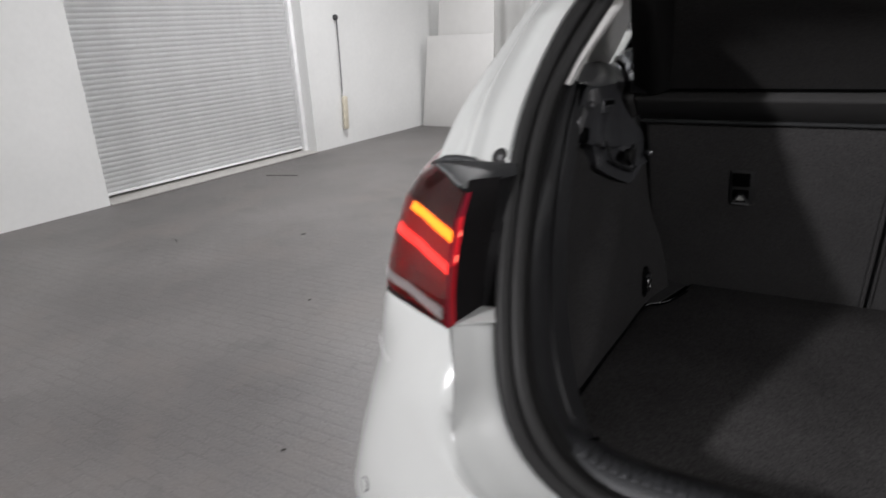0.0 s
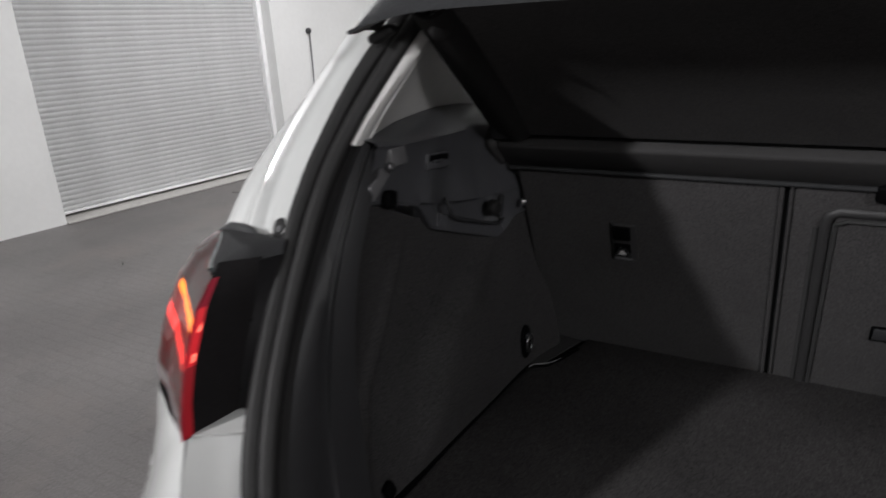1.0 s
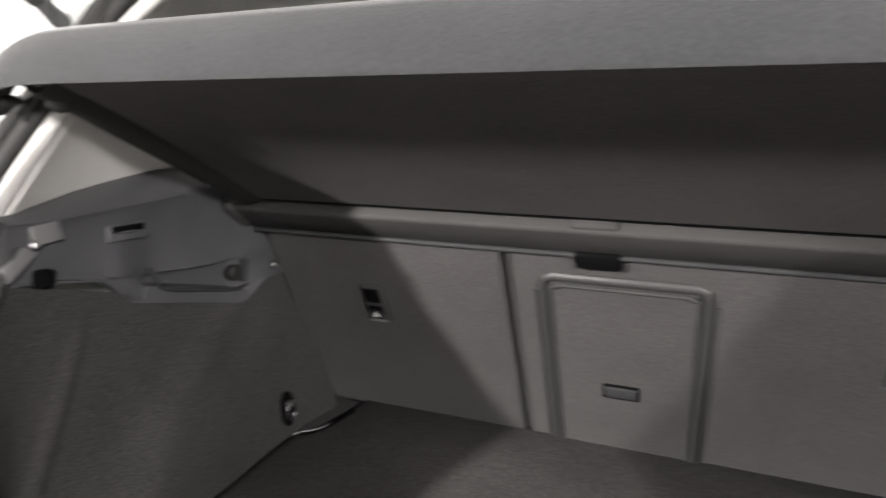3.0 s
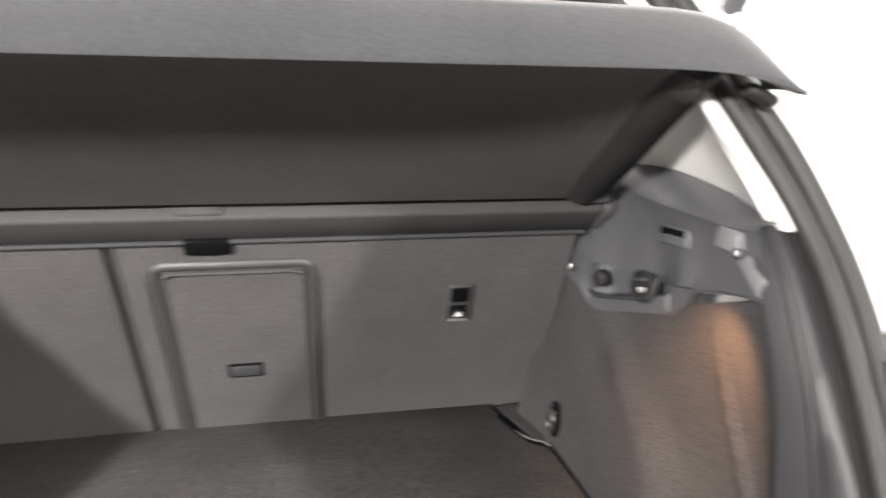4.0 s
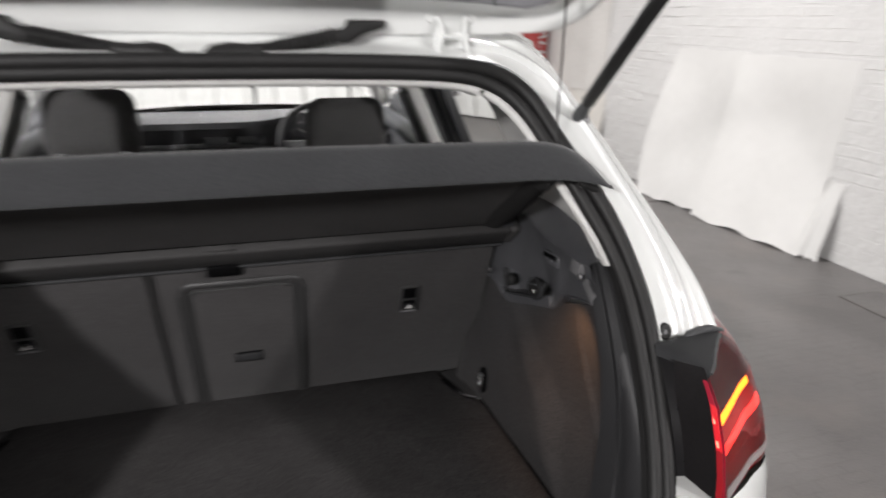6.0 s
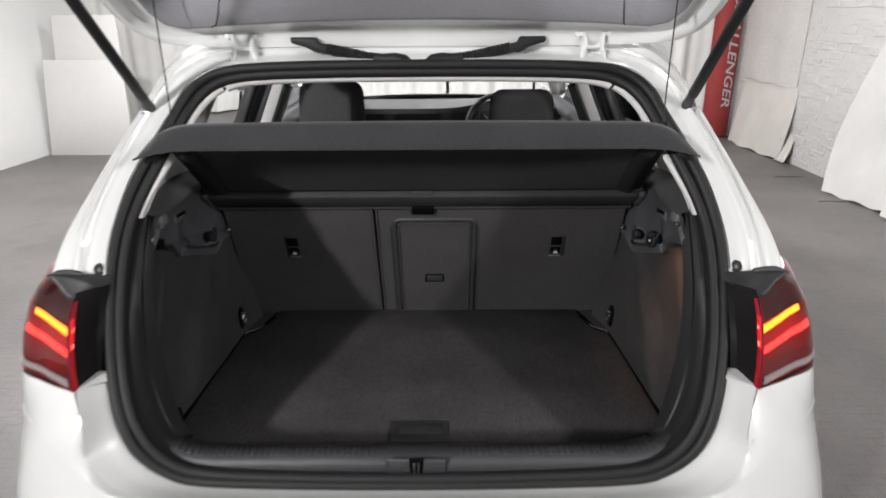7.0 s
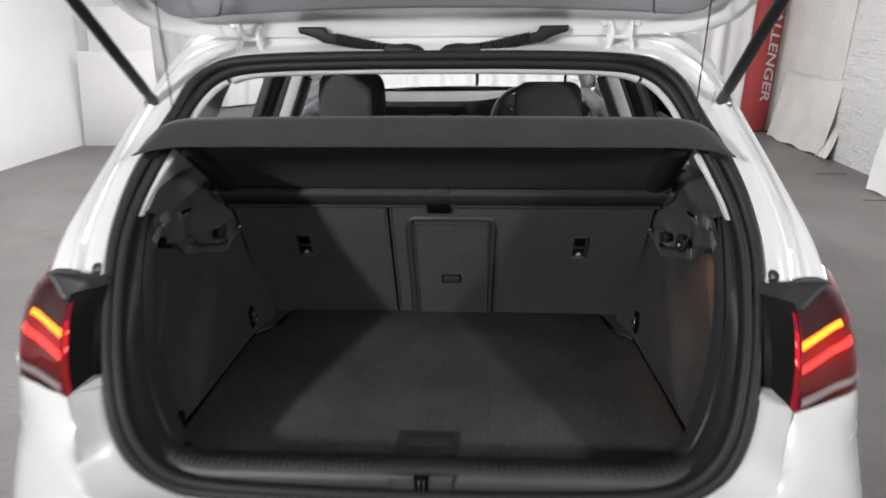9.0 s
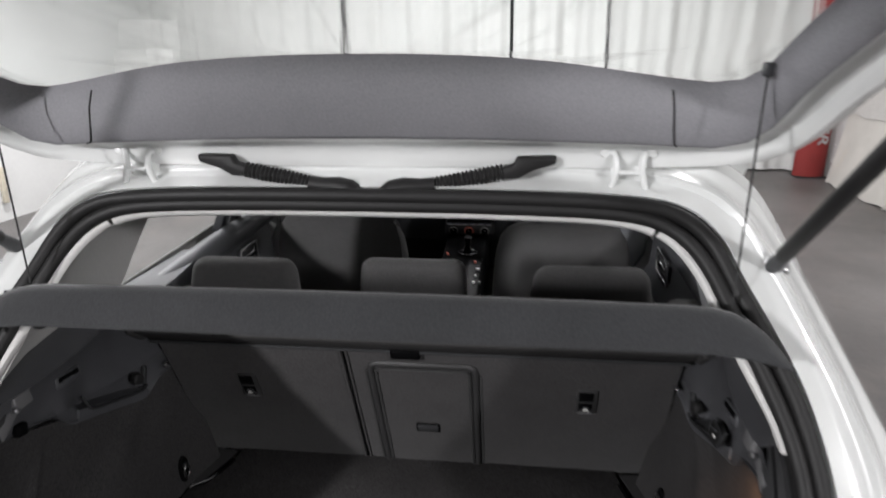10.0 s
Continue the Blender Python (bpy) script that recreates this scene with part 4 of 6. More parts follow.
LEDGE_TOP = [(.425, .634, 1.083), (.470, .641, 1.079), (.640, .660, 1.088), (.80, .680, 1.086), (.95, .691, 1.066)]
LEDGE_RIDGE = [(.425, .584, 1.079), (.48, .585, 1.071), (.621, .600, 1.061), (.80, .638, 1.047), (.87, .648, 1.036), (.95, .650, 1.030)]
LEDGE_EDGE = [(.425, .602, 1.008), (.47, .605, .998), (.55, .610, .973), (.632, .615, .949), (.754, .615, .927), (.845, .602, .921), (.95, .600, .915)]
LEDGE_FOOT = [(.425, .604, 1.001), (.50, .608, .986), (.555, .612, .965), (.590, .617, .920), (.70, .618, .880), (.815, .610, .838), (.838, .604, .850), (.87, .600, .868), (.95, .594, .864)]


def along(y, table):
    """Width and height of a ledge line at y, softened a little at its corners."""
    ys = [r[0] for r in table]
    out = []
    for c in (1, 2):
        out.append(sum(float(np.interp(y + d, ys, [r[c] for r in table])) for d in (-.012, -.006, 0, .006, .012)) / 5)
    return out


def step(q):
    q = min(1, max(0, q))
    return q * q * (3 - 2 * q)


J_LINE = [(.606, .400, 1.012), (.618, .47, .985), (.630, .565, .945), (.638, .66, .905), (.638, .758, .870), (.612, .87, .867), (.604, .97, .864)]
M_LINE = [(.604, .330, .72), (.640, .385, .72), (.644, .44, .72), (.640, .50, .72), (.632, .55, .72), (.614, .62, .72), (.602, .72, .72), (.596, .87, .72), (.594, .99, .72)]
F_LINE = [(.560, .300, .540), (.606, .376, .540), (.604, .48, .540), (.598, .60, .540), (.590, .72, .540), (.580, .875, .540), (.55, .99, .540)]
for s in (1, -1):
    Jl, Ml, Fl = (flip(spline(r, 150), s) for r in (J_LINE, M_LINE, F_LINE))

    def moulded(p):
        """The felt with a thin crease and the soft edge of the wheel arch in it."""
        r1, r2 = .420 + (p.z - .724) * .55, .592 + (p.z - .735) * (.63 if p.z < .735 else 1.9)
        fade = min(1, max(0, (.93 - p.z) / .10)) * min(1, max(0, (p.z - .55) / .06))
        d = 0.010 * math.exp(-((p.y - r1) / .008) ** 2) + 0.024 / (1 + math.exp(-(p.y - r2) / .008)) * math.exp(-max(0, p.y - r2) / .12) * step((.88 - p.y) / .20)
        return p + Vector((-d * fade * s, 0, 0))

    rows = [blend(Jl, Ml, q, (0.004 * math.sin(math.pi * q) * s, 0, 0)) for q in [k / 9 for k in range(10)]] + [blend(Ml, Fl, q, (-0.004 * math.sin(math.pi * q) * s, 0, 0)) for q in [k / 8 for k in range(1, 9)]]
    part("side_lining", loft([[moulded(p) for p in row] for row in rows], 0.004), LINING, car, "charcoal felt side lining moulded over the wheel arch")
    part("floor_gap", tube(flip([(.603, .376, .547), (.595, .60, .547), (.583, .82, .547), (.577, .875, .547), (.547, .890, .547), (.525, .93, .547), (.508, .985, .547)], s), 0.0065, 6, flat=0.35), LAMPBLACK, car)
    part("floor_edge", tube(flip([(.574, .868, .5475), (.566, .880, .549), (.546, .889, .550), (.534, .906, .549), (.523, .935, .5475)], s), 0.0014, 5), GREYPLASTIC, car)
    part("lining_clip", rbox((.600 * s, .405, .575), (0.012, 0.022, 0.026), 0.004, turn(20, 0, 0)), LAMPBLACK, car)
    # plastic corner piece by the floor notch
    part("corner_piece", loft([[Vector((x * s, y, z)) for x, y, z in r] for r in ([(.588, .84, .551), (.594, .90, .553), (.594, 1.02, .556)], [(.576, .872, .5485), (.551, .893, .5485), (.512, 1.02, .5485)])], 0.003), DOORFRAME, car)
    # lashing eye
    eye = part("lashing_eye", disc((.577 * s, .862, .607), 0.024, 0.008, (-1 * s, -0.10, 0), 22, 0.003), LAMPBLACK, car, "oval black plate with a chrome lashing ring")
    eye.data.transform(Matrix.Translation((.577 * s, .862, .607)) @ Matrix.Diagonal((1, 0.72, 1.55, 1)) @ Matrix.Translation((-.577 * s, -.862, -.607)))
    ring = [Vector((.569 * s, .862 + 0.0115 * math.cos(t), .604 + 0.017 * math.sin(t))) for t in [2 * math.pi * k / 20 for k in range(20)]]
    part("ring", tube(ring, 0.0034, 8, True), CHROME, eye)
    part("mount", rbox((.571 * s, .862, .620), (0.010, 0.012, 0.012), 0.002), STEEL, eye)
    # rear pillar trim inside the seal, dark below and pale above
    kz = [i for i, p in enumerate(ringA) if p.z < 1.092]
    Ar = [p + Vector((0, 0.024, 0)) for p in ringA[kz[0]:] if p.z > 0.640]
    low_in = flip(spline([(.598, .462, 1.075), (.590, .405, 1.0), (.588, .365, .92), (.583, .340, .82), (.570, .325, .72), (.545, .300, .645), (.520, .282, .605), (.505, .278, .585)], 40), s)
    Aq = flip(spline(Ar, 40), s)
    rows = [Aq, blend(Aq, low_in, 0.15, (-0.003 * s, -0.006, 0)), blend(Aq, low_in, 0.4, (-0.002 * s, -0.006, 0)), blend(Aq, low_in, 0.46, (0.004 * s, 0, 0)), blend(Aq, low_in, 0.55, (0.004 * s, 0, 0)), blend(Aq, low_in, 0.62, (-0.001 * s, -0.008, 0)), blend(Aq, low_in, 0.92, (-0.001 * s, -0.004, 0)), low_in, [p + Vector((0.022 * s, 0.012, 0)) for p in low_in]]
    part("pillar_trim_lower", loft(rows), TRIMLOW, car, "smooth black plastic trim inside the opening")
    # ledge over the lining: top, ridge, face, and a tab with an open recess
    T = flip(spline(list(zip((.634, .641, .660, .680, .690), (.425, .470, .640, .80, .93), (1.083, 1.079, 1.088, 1.086, 1.070))), 80), s)
    rows = [[] for _ in range(17)]
    for k in range(81):
        y = .425 + .525 * k / 80
        t_x, t_z = along(y, LEDGE_TOP)
        i_x, i_z = along(y, LEDGE_RIDGE)
        e_x, e_z = along(y, LEDGE_EDGE)
        j_x, j_z = along(y, LEDGE_FOOT)
        inside = step((y - .618) / .020) * step((.832 - y) / .020)
        swell = 0.010 * math.exp(-((y - .575) / .030) ** 2) - 0.008 * math.exp(-((y - .655) / .035) ** 2)
        lip_z = min(e_z - .006, .932 - .364 * (y - .636))
        col = [(t_x, t_z)]
        for q, up in ((.25, .004), (.6, .004), (.92, .002), (1, -.002)):
            col.append((t_x + (i_x - t_x) * q, t_z + (i_z - t_z) * q + up))
        for q in (.06, .3, .55, .8, 1):
            col.append((i_x + (e_x - i_x) * q + .004 - swell * q ** 1.5, i_z + (e_z - i_z) * q - .004 * (1 - q)))
        deep = .026 * inside
        low = min(e_z - .005, max(j_z + .004, lip_z if inside > 0.01 else j_z + .006))
        col += [(e_x + .006 + deep * .8, e_z - .004), (e_x + .006 + deep, (e_z + low) / 2), (e_x + .006 + deep, low + .001), (e_x + .003 - .003 * inside, low - .002), (e_x * .6 + j_x * .4 + .002 - .003 * inside, low * .6 + j_z * .4), (j_x, j_z), (j_x + .022, j_z + .004)]
        for row, (px, pz) in zip(rows, col):
            row.append(Vector((px * s, y, pz)))
    ledge = part("shelf_ledge", loft(rows), LEDGE, car, "black plastic shelf support with a recess and a hook")
    # boot lamp, its bolt and blade
    part("boot_lamp", rbox((.5900 * s, .470, 1.056), (0.012, 0.036, 0.024), 0.002, turn(0, 8 * s, 0)), LAMPGREY, ledge, "small grey boot lamp")
    part("fixing_bolt", disc((.588 * s, .453, 1.046), 0.0052, 0.012, (-1 * s, -0.4, 0.3), 14, 0.002), STEEL, ledge)
    part("light_strip", rbox((.5955 * s, .434, 1.029), (0.006, 0.050, 0.018), 0.0015, turn(30, 8 * s, 0), taper=(1, 0.75)), LAMPGREY, ledge)
    # bag hook let into the face
    hook = part("bag_hook", rbox((.603 * s, .594, 1.026), (0.010, 0.066, 0.024), 0.003, turn(-6, 6 * s, 0)), LEDGE, ledge)
    part("hook_slot", rbox((.5985 * s, .594, 1.031), (0.004, 0.052, 0.009), 0.0015, turn(-6, 6 * s, 0)), LAMPBLACK, hook)
    part("hook_tongue", rbox((.5965 * s, .588, 1.027), (0.006, 0.030, 0.004), 0.0015, turn(-6, 6 * s, 0)), LEDGE, hook)
    # lip of the recess, with a hook knob and on one side a socket
    tilt = turn(-18, 0, 0)
    part("recess_lip", tube(flip(spline([(.614, .632, .960), (.607, .634, .942), (.604, .646, .924), (.603, .72, .897), (.602, .795, .872), (.602, .820, .874)], 24), s), 0.0032, 8), BRACKET, ledge)
    part("hook_knob", disc((.610 * s, .800, .900), 0.014, 0.018, (-1 * s, -.2, 0), 18, 0.004), RUBBER, ledge)
    part("knob_wing", rbox((.610 * s, .826, .896), (0.012, 0.012, 0.042), 0.004, tilt), BRACKET, ledge)
    if s == 1:
        oval = Matrix.Translation((.610, .664, .934)) @ tilt.to_4x4() @ Matrix.Diagonal((1, 1.55, 1, 1))
        bm = disc((0, 0, 0), 0.0205, 0.014, (-1, 0, .15), 28, 0.003)
        bmesh.ops.transform(bm, matrix=oval, verts=bm.verts)
        cap = part("socket_cap", bm, RUBBER, ledge, "black oval twelve volt socket cap")
        part("cap_rim", tube([oval @ Vector((-0.005, 0.0225 * math.cos(a), 0.0225 * math.sin(a))) for a in [k * math.pi / 14 for k in range(28)]], 0.0016, 6, True), BRACKET, cap)
        part("cap_grip", rbox((.6015, .664, .945), (0.004, 0.034, 0.005), 0.0015, tilt), PLASTIC, cap)
        words("12 V", 0.010, Matrix.Translation((.6022, .660, .930)) @ pose(0, 0, 0, 90, 0, -90) @ Matrix.Rotation(radians(18), 4, "Z"), LETTER, cap)
    if s == -1:
        part("cable_clip", rbox((.603 * s, .466, .999), (0.016, 0.024, 0.024), 0.005, turn(-10, 0, 0)), LAMPBLACK, car, "small black clip")
    part("latch_pin", rbox((.588 * s, .882, .892), (0.012, 0.016, 0.012), 0.003, turn(0, 0, 30)), CHROME, car, "bright latch pin")
    # pale trim over the ledge
    R = flip(spline([p + Vector((0, 0.024, 0)) for p in ringA if 1.076 < p.z < 1.35 and p.x > 0.42], 24), s)
    Fp = flip(spline([(.560, 1.02, 1.352), (.610, 1.00, 1.28), (.650, .95, 1.18), (.682, .90, 1.085), (.684, .84, 1.080)], 24), s)
    part("pillar_trim_upper", loft([[p + Vector((0, 0.014, 0)) for p in R], blend(R, Fp, 0.12, (0.010 * s, 0, 0.002)), blend(R, Fp, 0.35, (0.022 * s, 0, 0.006)), blend(R, Fp, 0.7, (0.014 * s, 0, 0.006)), Fp], 0.004), CREAM, car, "pale grey rear pillar trim")
    part("ledge_wing", loft([T, [p + Vector((0.05 * s, 0.01, -0.004)) for p in T], [p + Vector((0.09 * s, 0.02, -0.07)) for p in T]], 0.003), PLASTIC, car)

# warm little boot lamp
bl = bpy.data.lights.new("boot_lamp_glow", "SPOT")
bl.energy, bl.color, bl.spot_size, bl.spot_blend, bl.shadow_soft_size = 1.6, (1.0, 0.50, 0.25), radians(84), 1.0, 0.012
new("boot_lamp_glow", bl).matrix_world = look((.535, .455, .995), (.632, .520, .84))

# pale trim edge inside the seal, across the top and down both pillars
def trim_edge(pts, offsets):
    """Rows beside an edge: dy into the car, dn towards the middle of the opening."""
    rows = []
    for dy, dn in offsets:
        row = []
        for k, p in enumerate(pts):
            t = pts[min(k + 1, len(pts) - 1)] - pts[max(k - 1, 0)]
            n = Vector((-t.z, 0, t.x)).normalized()
            if n.dot(Vector((-p.x, 0, 1.05 - p.z))) < 0:
                n = -n
            row.append(p + n * dn * (0.35 + 0.65 * step((p.z - 1.08) / .12)) + Vector((0, dy, 0)))
        rows.append(row)
    return rows


top_half = [p for p in spline(RING_A, 260) if p.x < 0.452 and p.z > 1.2]
header_edge = flip(top_half, -1)[::-1] + top_half[1:]
part("header_trim", loft(trim_edge(header_edge, [(0.014, -0.005), (0.010, 0.001), (0.011, 0.008), (0.017, 0.012), (0.060, 0.013), (0.12, -0.006), (0.24, -0.026)]), 0.003), CREAM, car, "pale grey roof lining edge")
for s in (1, -1):
    side = flip([p for p in spline(RING_A, 260) if 1.076 < p.z < 1.36 and p.x > 0.4530], s)
    part("pillar_trim_edge", loft(trim_edge(side, [(0.016, -0.005), (0.010, 0.001), (0.0105, 0.006), (0.014, 0.0085), (0.026, 0.006), (0.036, -0.003)]), 0.003), CREAM, car)

# ---- rear seat ----
SLOPE = 0.40


def seat_y(z):
    return 0.895 + (0.91 - z) * SLOPE


def on_seat(x, z, out=0.0):
    return Vector((x, seat_y(z) - out * 0.93, z - out * 0.37))


LEAN = turn(math.degrees(math.atan(SLOPE)), 0, 0)
rear_seat = new("rear_seat")
rear_seat.parent = car
rear_seat["label"] = "split rear seat with a charcoal felt back"


def back_panel(x0, x1, name):
    h = (0.965 - 0.53) / math.cos(math.atan(SLOPE))
    zc = (0.965 + 0.53) / 2
    return part(name, rbox(on_seat((x0 + x1) / 2, zc, -0.055), (x1 - x0, 0.11, h), 0.010, LEAN), SEATBACK, rear_seat)


back_panel(-0.600, -0.154, "seat_back")
back_panel(-0.145, 0.600, "seat_back")
part("split_edge", rbox(on_seat(-0.1495, 0.745, -0.03), (0.009, 0.05, 0.43), 0.004, LEAN), PLASTIC, rear_seat)
part("split_edge", tube([on_seat(-0.1565, 0.955, 0.001), on_seat(-0.1565, 0.545, 0.001)], 0.0035, 6), SEATBACK, rear_seat)
part("split_edge", tube([on_seat(-0.143, 0.955, 0.0), on_seat(-0.143, 0.545, 0.0)], 0.003, 6), SEATBACK, rear_seat)
# load-through door
X0, X1, ZT = -0.092, 0.150, 0.918
ltd = part("load_through_door", rbox(on_seat((X0 + X1) / 2, (ZT + 0.53) / 2 - 0.002, -0.004), (X1 - X0 - 0.022, 0.016, (ZT - 0.53) / 0.93 - 0.01), 0.004, LEAN), SEATBACK, rear_seat, "load-through door in the seat back")
fr = [on_seat(X0, 0.535, 0.003), on_seat(X0, ZT - 0.02, 0.003), on_seat(X0 + 0.004, ZT - 0.006, 0.003), on_seat(X0 + 0.016, ZT, 0.003), on_seat(X1 - 0.016, ZT, 0.003), on_seat(X1 - 0.004, ZT - 0.006, 0.003), on_seat(X1, ZT - 0.02, 0.003), on_seat(X1, 0.535, 0.003)]
part("door_frame", tube(fr, 0.008, 8, flat=0.7), DOORFRAME, rear_seat, "raised dark plastic frame")
gp = [p + Vector((0.012 if p.x < 0.03 else -0.012, -0.002, 0 if p.z < ZT - 0.01 else -0.012)) for p in fr]
part("dark_door_line", tube(gp, 0.0035, 5), DARKGAP, rear_seat)
# dark tubes put in for the shade along the frame's outer sides
for x in (X0 - .0125, X1 + .0125):
    part("dark_door_line", tube([on_seat(x, 0.535, 0.0), on_seat(x, ZT - 0.03, 0.0)], 0.0042, 6, flat=0.6), DARKGAP, rear_seat)
part("door_latch", rbox(on_seat(0.027, 0.692, 0.004), (0.060, 0.008, 0.034), 0.003, LEAN), LAMPBLACK, ltd)
part("latch_grip", rbox(on_seat(0.027, 0.694, 0.008), (0.052, 0.006, 0.024), 0.002, LEAN), BRACKET, ltd)
for s in (1, -1):
    slot = part("tether_slot", rbox(on_seat(0.407 * s, 0.818, 0.001), (0.048, 0.006, 0.086), 0.004, LEAN), DOORFRAME, rear_seat, "tether anchor slot with a steel bar")
    part("slot_hole", rbox(on_seat(0.407 * s - 0.003, 0.838, 0.0035), (0.034, 0.005, 0.034), 0.003, LEAN), LAMPBLACK, slot)
    part("slot_hole", rbox(on_seat(0.407 * s - 0.003, 0.801, 0.0035), (0.032, 0.005, 0.032), 0.003, LEAN), LAMPBLACK, slot)
    part("anchor_bar", tube([on_seat(0.407 * s - 0.015, 0.790, 0.006), on_seat(0.407 * s - 0.006, 0.808, 0.008), on_seat(0.407 * s + 0.002, 0.808, 0.008), on_seat(0.407 * s + 0.010, 0.790, 0.006)], 0.0034, 6), CHROME, slot)
    part("slot_icon", rbox(on_seat(0.407 * s - 0.003, 0.797, 0.0065), (0.015, 0.0015, 0.010), 0.0, LEAN), LETTER, slot, smooth=False)
    part("slot_sill", rbox(on_seat(0.407 * s - 0.002, 0.782, 0.004), (0.034, 0.004, 0.004), 0.001, LEAN), GREYPLASTIC, slot)
part("belt_notch", rbox(on_seat(-0.004, 0.956, 0.006), (0.068, 0.014, 0.030), 0.006, LEAN), LAMPBLACK, rear_seat)
# headrests seen over the shelf
for x in (-0.460, -0.018, 0.418):
    w, z = (0.31, 1.014) if abs(x) > 0.1 else (0.278, 1.021)
    hr = part("headrest", rbox((x, 1.085, z), (w, 0.085, 0.155), 0.036 if w > 0.3 else 0.027, turn(-10, 0, 0), 5, (0.87 if w > 0.3 else 0.93, 0.8)), FABRIC, rear_seat, "dark fabric headrest")
    for dx in (-0.06, 0.06):
        part("post", tube([(x + dx, 1.07, 0.90), (x + dx, 1.08, 1.0)], 0.006, 8), CHROME, hr)
part("seat_front", rbox((0, 1.10, 0.73), (1.24, 0.12, 0.50), 0.05, turn(20, 0, 0), 3), FABRIC, rear_seat)
part("seat_cushion", rbox((0, 1.42, 0.42), (1.24, 0.56, 0.20), 0.06, turn(6, 0, 0), 3), FABRIC, rear_seat)
part("seat_shoulder", rbox((0, 1.02, 0.955), (1.22, 0.16, 0.05), 0.02, turn(0, 0, 0), 3), FABRIC, rear_seat)

# ---- parcel shelf, held up at its rear edge by two cords ----
shelf = thing("parcel_shelf", "charcoal felt parcel shelf tilted up on two thin cords", "parcel shelf", at=(0, .81, 1.03))
O = Vector((0, .81, 1.03))


def sh(x, y, z):
    return Vector((x, y, z)) - O


def lip_row(x):
    e = max(0, abs(x) - 0.44) / 0.16
    dz = -0.022 * e ** 3
    c = 0.004 * math.cos(x * 3)
    base, hh = 1.229 + dz * 0.9, max(0.12, 1 - 0.86 * e ** 4)
    prof = [(.470, 1.262 + c), (.458, 1.278 + c), (.446, 1.280 + c), (.434, 1.274 + c), (.420, 1.255 + c * 0.5), (.411, 1.236), (.412, 1.228), (.432, 1.231)]
    return [sh(x, y, base + (z - 1.229) * hh) for y, z in prof]


part("rear_edge", loft([lip_row(-0.604 + 1.208 * k / 48) for k in range(49)], 0.004), SHELF, shelf, "rounded felt rear edge of the shelf")
rows_top, rows_under = [], []
for i in range(13):
    k = i / 12
    w = 0.548 + 0.058 * k
    rows_top.append([sh(w * (-1 + j / 10), .45 + .40 * k, 1.268 - .208 * k) for j in range(21)])
    wu = 0.505 + 0.060 * k
    rows_under.append([sh(wu * (-1 + j / 12), .430 + .385 * k, 1.236 - .202 * k + 0.030 * math.sin(math.pi * k ** 0.8) * (1 - abs(-1 + j / 12) ** 4)) for j in range(25)])
part("top_panel", loft(rows_top, 0.006), SHELF, shelf)
part("under_panel", loft(rows_under, 0.004), UNDER, shelf)
for s in (1, -1):
    part("side_rail", loft([[sh((.478 + .062 * k + (.060 + .012 * k) * q) * s, .436 + .38 * k, 1.232 - .200 * k - 0.014 * math.sin(math.pi * q)) for q in (0, 0.15, 0.35, 0.5, 0.65, 0.85, 1)] for k in [i / 10 for i in range(11)]], 0.006), RAILFELT, shelf)
    part("tip_pad", rbox(sh(.580 * s, .448, 1.206), (0.036, 0.022, 0.012), 0.005, turn(0, 25 * s, 0)), RUBBER, shelf)
    part("pivot", disc(sh(.600 * s, .815, 1.035), 0.014, 0.03, (1, 0, 0), 16, 0.003), GLOSSY, shelf)
    part("cord", tube([sh(.545 * s, .50, 1.256), sh(.549 * s, .508, 1.42), sh(.553 * s, .516, 1.580)], 0.0016, 5), DARKGAP, shelf, "thin black lifting cord")
    part("cord_knob", disc(sh(.512 * s, .464, 1.210), 0.013, 0.018, (-.5 * s, -.6, -.6), 16, 0.004), RUBBER, shelf)
    part("cord_clip", rbox(sh(.553 * s, .517, 1.584), (0.014, 0.012, 0.018), 0.003), PLASTIC, shelf)

# hinge strip between shelf and seat
strip = part("shelf_strip", rbox((0, 0.861, 1.0022), (1.225, 0.048, 0.075), 0.006, turn(50, 0, 0), 2), STRIP, car, "black moulded strip across the seat top")
# black tube put in for the shade under the shelf's end
part("hinge_shade", tube([(-.59, .822, 1.034), (0, .822, 1.034), (.59, .822, 1.034)], 0.0085, 8), LAMPBLACK, strip, "black tube standing for the shade in the shelf's hinge gap")
part("strip_piping", tube([(-.606, .868, .9605), (0, .868, .9605), (.606, .868, .9605)], 0.0042, 8), BRACKET, strip)
part("strip_block", rbox((-0.004, 0.853, 1.004), (0.066, 0.030, 0.071), 0.006, turn(50, 0, 0)), STRIP, strip)
for s in (1, -1):
    part("strip_end", rbox((.624 * s, .856, 1.004), (0.028, 0.054, 0.080), 0.016, turn(50, 0, 0), 3), STRIP, strip)
    part("hinge_shade_end", disc((.600 * s, .822, 1.034), 0.008, 0.02, (1, 0, 0), 10), LAMPBLACK, strip)
    part("strip_pin", tube([(.630 * s, .850, 1.030), (.637 * s, .842, 1.058), (.640 * s, .832, 1.074), (.645 * s, .806, 1.088)], 0.0058, 10), CHROME, strip, "bright pivot pin")

# ---- tailgate ----
def H(x, u, n=0.0):
    """A point of the open tailgate: u from the hinges to its lower end, n out of its inner face."""
    return Vector((x, .72 - .876 * u - .482 * n, 1.448 + .482 * u - .876 * n))


def ring_of(half_pts, n_side=40):
    P = spline([(x, u, n) for x, u, n in half_pts], n_side)
    whole = P + [Vector((-p.x, p.y, p.z)) for p in P[-2:0:-1]]
    return [H(p.x, p.y, p.z) for p in whole]


